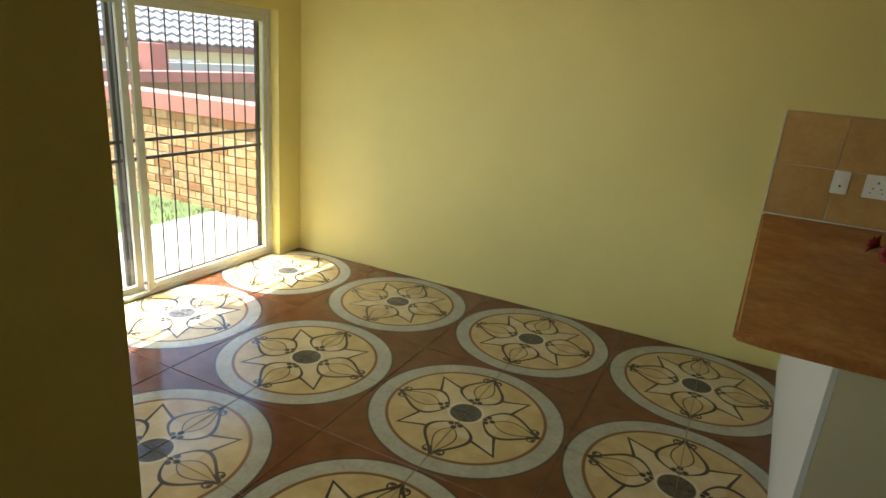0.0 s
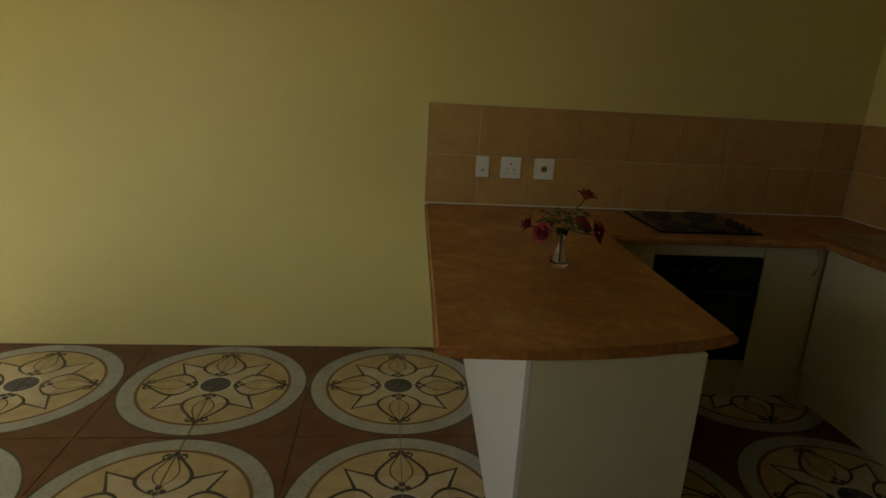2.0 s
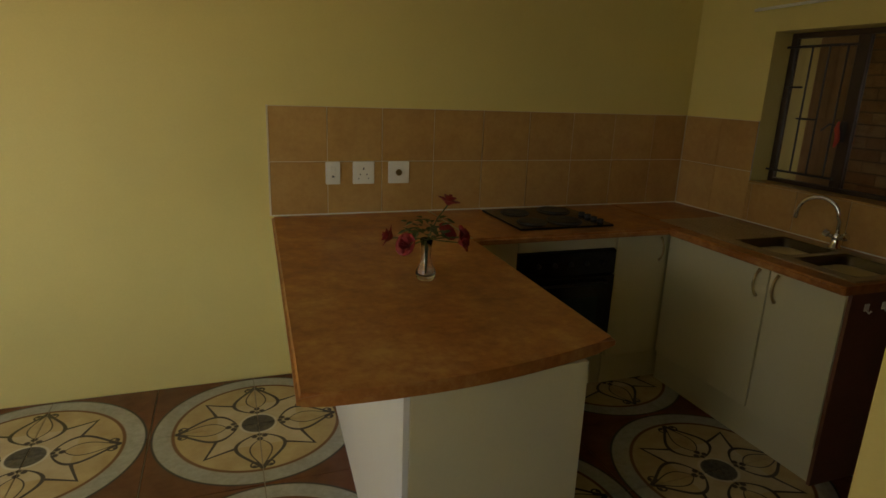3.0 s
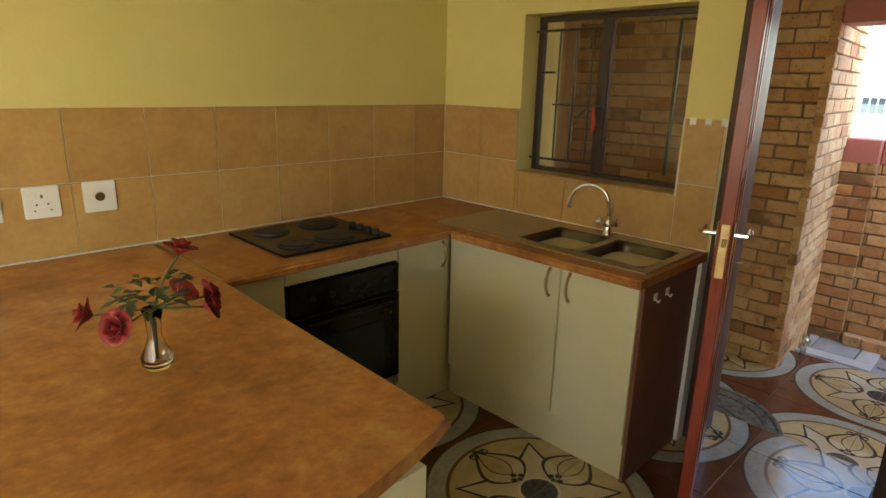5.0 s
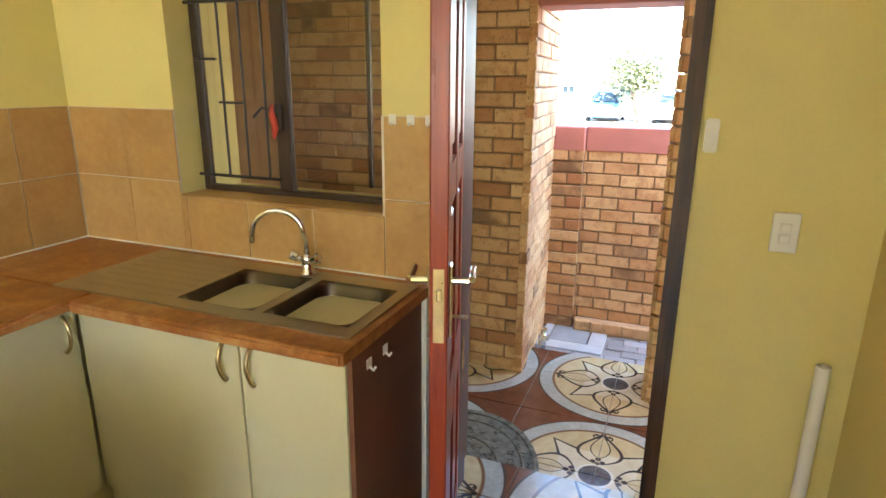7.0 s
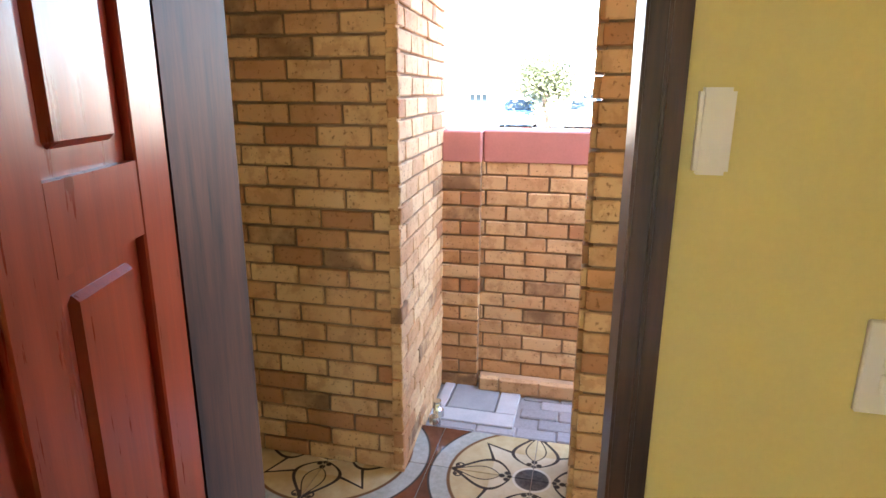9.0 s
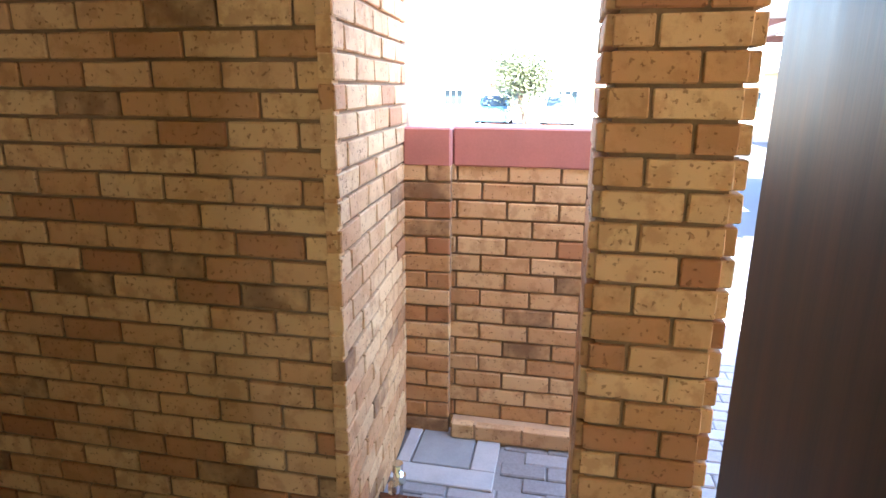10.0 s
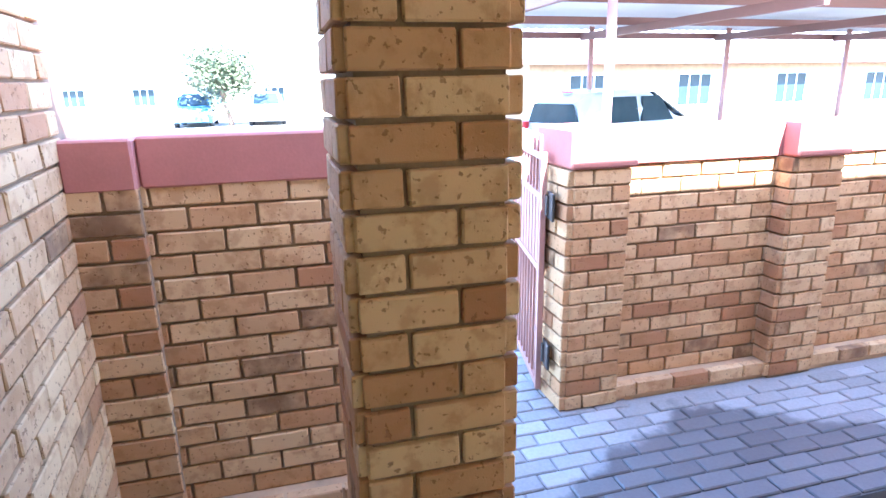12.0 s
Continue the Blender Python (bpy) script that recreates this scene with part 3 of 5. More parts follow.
corner_unit = cabinet("corner_cabinet", 2.250, UNIT_E + 0.058, UNIT_N, NORTH - 0.004, 'y', [(2.252, UNIT_E - 0.004, 2.53)], label="narrow cream cabinet in the kitchen corner", category="cabinet")
left_unit = cabinet("filler_cabinet", 1.302, 1.672, UNIT_N, NORTH - 0.004, 'y', [], label="plain cream filler cabinet beside the oven", category="cabinet")
box_front = box("front_panel", 1.304, 1.670, UNIT_N, UNIT_N + 0.017, 0.168, WT_Z - WT_T - 0.012, M_CREAM, bevel=0.0015)
box_front.parent, box_front.matrix_parent_inverse = left_unit, Matrix.Translation(-left_unit.location)

# oven housing and oven
OV0, OV1 = 1.672, 2.250
housing = cabinet("oven_cabinet", OV0 + 0.002, OV1 - 0.002, UNIT_N + 0.03, NORTH - 0.004, 'y', [], label="cream housing around the built-in oven", category="cabinet")
rail = box("top_panel", OV0 + 0.003, OV1 - 0.003, UNIT_N, UNIT_N + 0.017, 0.795, WT_Z - WT_T - 0.006, M_CREAM, bevel=0.0015)
rail.parent, rail.matrix_parent_inverse = housing, Matrix.Translation(-housing.location)
low = box("bottom_panel", OV0 + 0.003, OV1 - 0.003, UNIT_N + 0.03, UNIT_N + 0.046, 0.0, 0.222, M_CREAM)
low.parent, low.matrix_parent_inverse = housing, Matrix.Translation(-housing.location)


def oven():
    base = empty("oven", (OV0 + OV1) / 2, UNIT_N, 0.226, label="black built-in electric oven with glass door", category="oven")
    inv = Matrix.Translation(-base.location)
    parts = [box("body", OV0 + 0.006, OV1 - 0.006, UNIT_N + 0.002, UNIT_N + 0.028, 0.226, 0.790, M_BLACK_MATT, bevel=0.002),
             box("door", OV0 + 0.008, OV1 - 0.008, UNIT_N - 0.022, UNIT_N, 0.232, 0.652, M_BLACK, bevel=0.004),
             box("window", OV0 + 0.10, OV1 - 0.10, UNIT_N - 0.0245, UNIT_N - 0.0215, 0.30, 0.54, M_CAR_GLASS, bevel=0.001),
             box("control_panel", OV0 + 0.008, OV1 - 0.008, UNIT_N - 0.018, UNIT_N, 0.658, 0.788, M_BLACK, bevel=0.004)]
    bm = bmesh.new()
    add_tube(bm, [(OV0 + 0.07, UNIT_N - 0.022, 0.622), (OV0 + 0.07, UNIT_N - 0.05, 0.622), (OV1 - 0.07, UNIT_N - 0.05, 0.622), (OV1 - 0.07, UNIT_N - 0.022, 0.622)], 0.008, 8)
    parts.append(mesh_object("handle", bm, M_BLACK_MATT, None, smooth=True))
    for k in range(5):
        bm = bmesh.new()
        x = OV0 + 0.11 + k * 0.093
        add_tube(bm, [(x, UNIT_N - 0.018, 0.725), (x, UNIT_N - 0.034, 0.725), (x, UNIT_N - 0.036, 0.725)], 0.012, 14, radii=[0.013, 0.011, 0.009])
        parts.append(mesh_object("knob", bm, M_BLACK_MATT, None))
    for p in parts:
        p.parent, p.matrix_parent_inverse = base, inv


oven()

# peninsula
pen = empty("peninsula_cabinet", 1.06, 2.9, 0, label="cream panelled peninsula cabinet with a white side", category="cabinet")
for nm, outline, z0, m in (("front_panel", [(0.742, 2.03), (1.25, 2.03), (1.25, 2.048), (0.742, 2.048)], 0.0, M_CREAM),
                           ("side_panel", [(0.724, 2.034), (0.740, 2.034), (0.836, NORTH - 0.004), (0.820, NORTH - 0.004)], 0.0, M_WHITE_BOARD),
                           ("kitchen_side_panel", [(1.232, 2.05), (1.25, 2.05), (1.298, UNIT_N), (1.28, UNIT_N)], 0.0, M_CREAM),
                           ("body", [(0.743, 2.05), (1.230, 2.05), (1.278, UNIT_N), (1.278, NORTH - 0.004), (0.838, NORTH - 0.004)], 0.02, M_CREAM)):
    bm = bmesh.new()
    add_prism(bm, outline, z0, 0.861)
    o = mesh_object(nm, bm, m)
    o.parent, o.matrix_parent_inverse = pen, Matrix.Translation(-pen.location)


def rounded_top(name, outline, cuts, **tags):
    bm = bmesh.new()
    add_prism(bm, outline, WT_Z - WT_T, WT_Z)
    edges = [e for e in bm.edges if abs(e.verts[0].co.z - e.verts[1].co.z) < 1e-6]
    bmesh.ops.bevel(bm, geom=edges, offset=0.011, segments=3, affect='EDGES')
    return mesh_object(name, bm, M_WORKTOP, None, **tags)


front = [(PEN_L + (PEN_R - PEN_L) * i / 12, PEN_Y + 0.09 * (i / 12) - 0.05 * math.sin(math.pi * i / 12)) for i in range(13)]
rounded_top("peninsula_worktop", front + [(HOB_L - 0.005, N_FRONT - 0.012), (HOB_L - 0.005, NORTH - 0.016), (0.55, NORTH - 0.016)], None, label="mottled russet laminate breakfast bar top", category="worktop")
rounded_top("hob_worktop", [(HOB_L, N_FRONT), (E_FRONT + 0.09, N_FRONT), (E_FRONT + 0.09, NORTH - 0.016), (HOB_L, NORTH - 0.016)], None, label="mottled russet laminate worktop under the hob", category="worktop")
# worktop of the sink run, left open under the bowls
BOWLS = [(2.66, 2.98, 2.315, 2.60), (2.66, 2.98, 2.64, 2.925)]
bm = bmesh.new()
xs = [E_FRONT, 2.66, 2.98, EAST - 0.016]
for x0, x1, y0, y1 in ((E_FRONT, 2.655, SINK_END - 0.012, N_FRONT - 0.001), (2.985, EAST - 0.016, SINK_END - 0.012, N_FRONT + 0.1), (2.655, 2.985, SINK_END - 0.012, 2.310), (2.655, 2.985, 2.93, N_FRONT + 0.1)):
    add_box(bm, x0, x1, y0, y1, WT_Z - WT_T, WT_Z, 0.0)
add_box(bm, E_FRONT + 0.094, 2.655, N_FRONT - 0.001, N_FRONT + 0.1, WT_Z - WT_T, WT_Z)
add_box(bm, E_FRONT + 0.094, EAST - 0.016, N_FRONT + 0.1, NORTH - 0.016, WT_Z - WT_T, WT_Z)
add_box(bm, E_FRONT - 0.012, E_FRONT + 0.002, SINK_END - 0.012, N_FRONT - 0.004, WT_Z - WT_T + 0.001, WT_Z - 0.001, 0.008, 3)
mesh_object("sink_worktop", bm, M_WORKTOP, None, label="mottled russet laminate worktop around the sink", category="worktop")


def rounded_rect(x0, x1, y0, y1, r, n=5):
    pts = []
    for cx, cy, a in ((x1 - r, y1 - r, 0), (x0 + r, y1 - r, 90), (x0 + r, y0 + r, 180), (x1 - r, y0 + r, 270)):
        for i in range(n + 1):
            q = radians(a + 90 * i / n)
            pts.append((cx + r * math.cos(q), cy + r * math.sin(q)))
    return pts


def sink():
    base = empty("sink", 2.82, 2.75, WT_Z, label="stainless steel double bowl sink with drainer", category="sink")
    inv = Matrix.Translation(-base.location)
    x0, x1, y0, y1 = 2.60, 3.06, 2.275, 3.40
    bm = bmesh.new()
    # flat rim of strips around the bowls, and the ribbed drainer
    z = WT_Z + 0.006
    for a, b, c, d in ((x0, x1, y0, 2.315), (x0, x1, 2.60, 2.64), (x0, 2.66, 2.315, 2.60), (2.98, x1, 2.315, 2.60), (x0, 2.66, 2.64, 2.925), (2.98, x1, 2.64, 2.925), (x0, x1, 2.925, y1)):
        add_box(bm, a, b, c, d, WT_Z - 0.003, z)
    for i in range(7):
        xx = 2.66 + i * 0.052
        add_box(bm, xx, xx + 0.014, 2.96, y1 - 0.05, z - 0.002, z + 0.0025, 0.0015)
    parts = [mesh_object("drainer", bm, M_STEEL, None)]
    for (a, b, c, d) in BOWLS:
        bm = bmesh.new()
        rings = []
        for inset, depth, r in ((-0.001, 0.0070, 0.05), (0.004, -0.002, 0.055), (0.012, -0.05, 0.06), (0.022, -0.12, 0.065), (0.045, -0.145, 0.06), (0.10, -0.15, 0.03)):
            rings.append([bm.verts.new((px, py, WT_Z + depth)) for px, py in rounded_rect(a + inset, b - inset, c + inset, d - inset, r)])
        # corner pieces between the round bowl and the square opening
        sq = [bm.verts.new((px, py, WT_Z + 0.0072)) for px, py in rounded_rect(a - 0.002, b + 0.002, c - 0.002, d + 0.002, 0.002)]
        rings.insert(0, sq)
        n = len(sq)
        for p, q in zip(rings, rings[1:]):
            for k in range(n):
                bm.faces.new((p[k], p[(k + 1) % n], q[(k + 1) % n], q[k]))
        bm.faces.new(rings[-1])
        parts.append(mesh_object("bowl", bm, M_BOWL, None, smooth=True))
        bm = bmesh.new()
        add_lathe(bm, [(0.032, 0.0), (0.032, 0.003), (0.024, 0.004)], ((a + b) / 2, (c + d) / 2, WT_Z - 0.1495), 20)
        parts.append(mesh_object("drain", bm, M_CHROME, None))
    for p in parts:
        p.parent, p.matrix_parent_inverse = base, inv


sink()


def tap(x=3.02, y=2.685):
    base = empty("mixer_tap", x, y, WT_Z, label="chrome swan-neck mixer tap with two handles", category="tap")
    inv = Matrix.Translation(-base.location)
    z = WT_Z + 0.006
    bm = bmesh.new()
    add_lathe(bm, [(0.03, 0), (0.03, 0.008), (0.022, 0.014), (0.019, 0.05), (0.021, 0.06), (0.012, 0.075)], (x, y, z), 20)
    pts = [(x, y, z + 0.07), (x, y, z + 0.13)]
    for i in range(13):
        a = math.pi * i / 12
        pts.append((x - 0.012 - 0.03 * (1 - math.cos(a)), y + 0.085 * (1 - math.cos(a)), z + 0.145 + 0.085 * math.sin(a)))
    pts.append((pts[-1][0], pts[-1][1] + 0.004, pts[-1][2] - 0.03))
    add_tube(bm, pts, 0.0095, 12)
    parts = [mesh_object("spout", bm, M_CHROME, None, smooth=True)]
    for s in (-1, 1):
        bm = bmesh.new()
        d = Vector((-0.25, s, 0.45)).normalized()
        c = Vector((x, y, z + 0.045))
        add_tube(bm, [c + d * 0.012, c + d * 0.035, c + d * 0.04, c + d * 0.062, c + d * 0.066], 0.01, 10, radii=[0.009, 0.009, 0.017, 0.019, 0.012])
        parts.append(mesh_object("handle", bm, M_CHROME, None))
    for p in parts:
        p.parent, p.matrix_parent_inverse = base, inv


tap()


box("joint_strip", HOB_L - 0.006, HOB_L + 0.003, N_FRONT + 0.004, NORTH - 0.02, WT_Z + 0.0003, WT_Z + 0.002, M_STEEL, kind="structure", label="pale metal joint strip between the worktops", category="joint strip")
box("tile_edge_trim", 0.544, 0.5505, NORTH - 0.0135, NORTH - 0.0005, WT_Z, 1.457, M_GROUT_LIGHT, kind="structure", label="pale edge strip at the end of the tiles", category="trim")
box("sealant", 0.556, EAST - 0.016, NORTH - 0.0185, NORTH - 0.013, WT_Z - 0.0005, WT_Z + 0.005, M_WHITE_BOARD, kind="structure", label="white sealant line behind the worktop", category="trim")
box("sealant", EAST - 0.0185, EAST - 0.013, SINK_END, NORTH - 0.019, WT_Z - 0.0005, WT_Z + 0.005, M_WHITE_BOARD, kind="structure", label="white sealant line behind the sink", category="trim")


def hob():
    x0, x1, y0, y1 = 1.69, 2.24, 3.315, 3.80
    base = empty("hob", (x0 + x1) / 2, (y0 + y1) / 2, WT_Z, label="black electric hob with four solid plates", category="hob")
    inv = Matrix.Translation(-base.location)
    parts = [box("plate_surface", x0, x1, y0, y1, WT_Z + 0.0005, WT_Z + 0.012, M_BLACK, bevel=0.005, segments=2)]
    for cx, cy, r in ((1.84, 3.68, 0.072), (2.01, 3.44, 0.088), (2.09, 3.69, 0.088), (1.82, 3.44, 0.072)):
        bm = bmesh.new()
        add_lathe(bm, [(r + 0.008, 0), (r + 0.006, 0.004), (r, 0.004), (r, 0.009), (r - 0.004, 0.011), (0.02, 0.011), (0.018, 0.009)], (cx, cy, WT_Z + 0.0118), 28)
        parts.append(mesh_object("plate", bm, M_BLACK_MATT, None))
    for k in range(4):
        bm = bmesh.new()
        add_lathe(bm, [(0.018, 0), (0.017, 0.016), (0.014, 0.019)], (2.195, 3.38 + k * 0.06, WT_Z + 0.0118), 16)
        parts.append(mesh_object("knob", bm, M_BLACK_MATT, None))
    for p in parts:
        p.parent, p.matrix_parent_inverse = base, inv


hob()

# ---------------------------------------------------------------- kitchen window
def kitchen_window():
    y0, y1, z0, z1 = WINDOW
    base = empty("window_1", EAST + 0.14, (y0 + y1) / 2, z0, label="brown steel window with burglar bars, partly open", category="window", kind="structure")
    inv = Matrix.Translation(-base.location)
    x0, x1 = EAST + 0.12, EAST + 0.155
    mid = y0 + (y1 - y0) * 0.545
    bm = bmesh.new()
    for a, b, c, d in ((y0 + 0.002, y0 + 0.028, z0 + .002, z1 - .002), (y1 - 0.035, y1 - 0.002, z0 + .002, z1 - .002), (mid - 0.03, mid + 0.03, z0 + .03, z1 - .03), (y0 + 0.028, y1 - 0.035, z0 + .002, z0 + 0.03), (y0 + 0.028, y1 - 0.035, z1 - 0.03, z1 - .002)):
        add_box(bm, x0, x1, a, b, c, d, 0.003)
    parts = [mesh_object("frame", bm, M_WIN_STEEL, None)]
    pane = box("pane", x0 + 0.012, x0 + 0.017, y0 + 0.028, mid - 0.03, z0 + 0.03, z1 - 0.03, M_GLASS_DIM)
    pane.visible_shadow = False
    parts.append(pane)
    pane = box("pane", x0 + 0.012, x0 + 0.017, mid + 0.03, y1 - 0.035, z0 + 0.03, z1 - 0.03, M_GLASS_DIM)
    pane.visible_shadow = False
    parts.append(pane)
    bm = bmesh.new()
    xb = x0 - 0.02
    for i in range(4):
        yy = mid + 0.055 + i * (y1 - 0.06 - mid - 0.055) / 3
        add_tube(bm, [(xb, yy, z0 + 0.075), (xb, yy, z1 - 0.075)], 0.0055, 6)
    for zz in (z0 + 0.075, z1 - 0.075):
        add_tube(bm, [(xb, mid + 0.0, zz), (xb, y1 - 0.004, zz)], 0.0065, 6)
    add_tube(bm, [(xb, mid + 0.16, z0 + 0.36), (xb, mid + 0.27, z0 + 0.36)], 0.005, 6)
    add_tube(bm, [(xb, mid + 0.27, z0 + 0.52), (xb, mid + 0.375, z0 + 0.52)], 0.005, 6)
    parts.append(mesh_object("burglar_bars", bm, M_BAR, None))
    bm = bmesh.new()
    for a, b, c, d in ((y0 + 0.004, y0 + 0.16, z1 - 0.05, z1 - 0.038), (y0 + 0.15, y0 + 0.165, z0 + 0.05, z1 - 0.05)):
        add_box(bm, x1 + 0.05, x1 + 0.065, a, b, c, d)
    add_box(bm, x0 - 0.03, x0 - 0.004, mid - 0.012, mid + 0.012, z0 + 0.26, z0 + 0.36, 0.004)
    add_tube(bm, [(x0 - 0.02, mid + 0.01, z0 + 0.33), (x0 - 0.05, mid + 0.05, z0 + 0.345), (x0 - 0.05, mid + 0.09, z0 + 0.31)], 0.005, 6)
    parts.append(mesh_object("stay", bm, M_BAR, None))
    for p in parts:
        p.parent, p.matrix_parent_inverse = base, inv
    bm = bmesh.new()
    pts = [(x0 - 0.045, mid + 0.005 + 0.006 * math.sin(i), z0 + 0.36 - 0.018 * i) for i in range(8)]
    add_tube(bm, pts, 0.01, 7, radii=[0.004, 0.008, 0.012, 0.013, 0.012, 0.013, 0.010, 0.005])
    mesh_object("red_ribbon", bm, M_RED_TAG, None, smooth=True, label="red ribbon hanging from the window catch", category="ribbon")


kitchen_window()
box("window_sill", EAST - 0.012, EAST + 0.119, WINDOW[0] + 0.001, WINDOW[1] - 0.001, WINDOW[2] - 0.002, WINDOW[2] + 0.009, M_SPLASH, bevel=0.003, kind="structure", label="tiled inner window sill", category="window sill")

# ---------------------------------------------------------------- back door
def back_door():
    base = empty("door_1", 3.19, DOOR[1] - 0.035, 0.0, label="red-stained panelled wooden door standing open", category="door", kind="structure")
    w, h, t = 0.715, 1.985, 0.042
    bm = bmesh.new()
    # leaf along -x from the hinge, thickness in y
    rails = [(0.0, 0.14), (0.62, 0.80), (1.28, 1.38), (h - 0.12, h)]
    stiles = [(0, 0.105), (w / 2 - 0.045, w / 2 + 0.045), (w - 0.105, w)]
    for a, b in stiles:
        add_box(bm, -b, -a, -t, 0, 0.012, h, 0.003)
    for c, d in rails:
        for a, b in ((0.105, w / 2 - 0.045), (w / 2 + 0.045, w - 0.105)):
            add_box(bm, -b, -a, -t + 0.001, -0.001, max(c, 0.013), d, 0.0)
    leaf = mesh_object("leaf", bm, M_RED_WOOD, base)
    bm = bmesh.new()
    for (c, d), (e, f) in zip(rails, rails[1:]):
        for a, b in ((0.105, w / 2 - 0.045), (w / 2 + 0.045, w - 0.105)):
            add_box(bm, -b, -a, -t + 0.014, -0.014, d, e)
            add_box(bm, -b + 0.03, -a - 0.03, -t + 0.005, -0.005, d + 0.03, e - 0.03, 0.008)
    mesh_object("panels", bm, M_RED_WOOD, base)
    mesh_object_lock = box("lock_plate", -w - 0.002, -w + 0.001, -t + 0.008, -0.008, 0.98, 1.16, M_BRASS, base, bevel=0.0008)
    box("latch", -w - 0.012, -w - 0.001, -t + 0.014, -0.016, 1.085, 1.115, M_CHROME, base, bevel=0.002)
    for s, yy in ((-1, -t), (1, 0.0)):
        bm = bmesh.new()
        add_box(bm, -w + 0.025, -w + 0.062, min(yy, yy + s * 0.007), max(yy, yy + s * 0.007), 0.98, 1.16, 0.003)
        add_tube(bm, [(-w + 0.043, yy, 1.12), (-w + 0.043, yy + s * 0.045, 1.12), (-w + 0.05, yy + s * 0.052, 1.12), (-w + 0.15, yy + s * 0.052, 1.116)], 0.009, 10)
        mesh_object("handle", bm, M_CHROME, base, smooth=False, label="chrome lever handle on a plate")
    base.rotation_euler = (0, 0, radians(17))
    # keys in the lock on the outer side
    bm = bmesh.new()
    add_tube(bm, [(-w + 0.043, -t - 0.007, 1.03), (-w + 0.043, -t - 0.03, 1.03)], 0.004, 6)
    add_lathe(bm, [(0.001, -0.0015), (0.012, -0.0015), (0.012, 0.0015), (0.001, 0.0015)], (-w + 0.043, -t - 0.035, 1.03), 12)
    add_tube(bm, [(-w + 0.043, -t - 0.034, 0.98), (-w + 0.046, -t - 0.036, 0.955), (-w + 0.043, -t - 0.034, 0.93)], 0.0025, 6)
    add_box(bm, -w + 0.030, -w + 0.056, -t - 0.038, -t - 0.034, 0.90, 0.932, 0.004)
    add_box(bm, -w + 0.039, -w + 0.047, -t - 0.037, -t - 0.035, 0.85, 0.90, 0.001)
    keys = mesh_object("keys", bm, M_BRASS, base, label="brass keys hanging in the lock")


back_door()
fr = empty("door_frame", 3.2, (DOOR[0] + DOOR[1]) / 2, 0, label="dark-stained glossy wooden door frame", category="door frame", kind="structure")
for nm, a in (("jamb", (3.118, 3.215, DOOR[0] + 0.001, DOOR[0] + 0.035, 0.0, DOOR[3] - 0.04)), ("jamb", (3.118, 3.215, DOOR[1] - 0.03, DOOR[1] - 0.001, 0.0, DOOR[3] - 0.04)),
              ("stop", (3.216, EAST_OUT + 0.004, DOOR[0] + 0.001, DOOR[0] + 0.025, 0.0, DOOR[3] - 0.04)), ("stop", (3.216, 3.31, DOOR[1] - 0.065, DOOR[1] - 0.001, 0.0, DOOR[3] - 0.04)),
              ("lining", (3.312, EAST_OUT + 0.004, DOOR[1] - 0.02, DOOR[1] - 0.001, 0.0, DOOR[3] - 0.04)),
              ("head", (3.118, EAST_OUT + 0.004, DOOR[0] + 0.001, DOOR[1] - 0.001, DOOR[3] - 0.038, DOOR[3] - 0.001)), ("trim", (3.110, 3.122, DOOR[0] - 0.012, DOOR[0] + 0.012, 0.0, DOOR[3] + 0.04))):
    o = box(nm, *a, M_DARK_WOOD, bevel=0.004, segments=2)
    o.parent, o.matrix_parent_inverse = fr, Matrix.Translation(-fr.location)

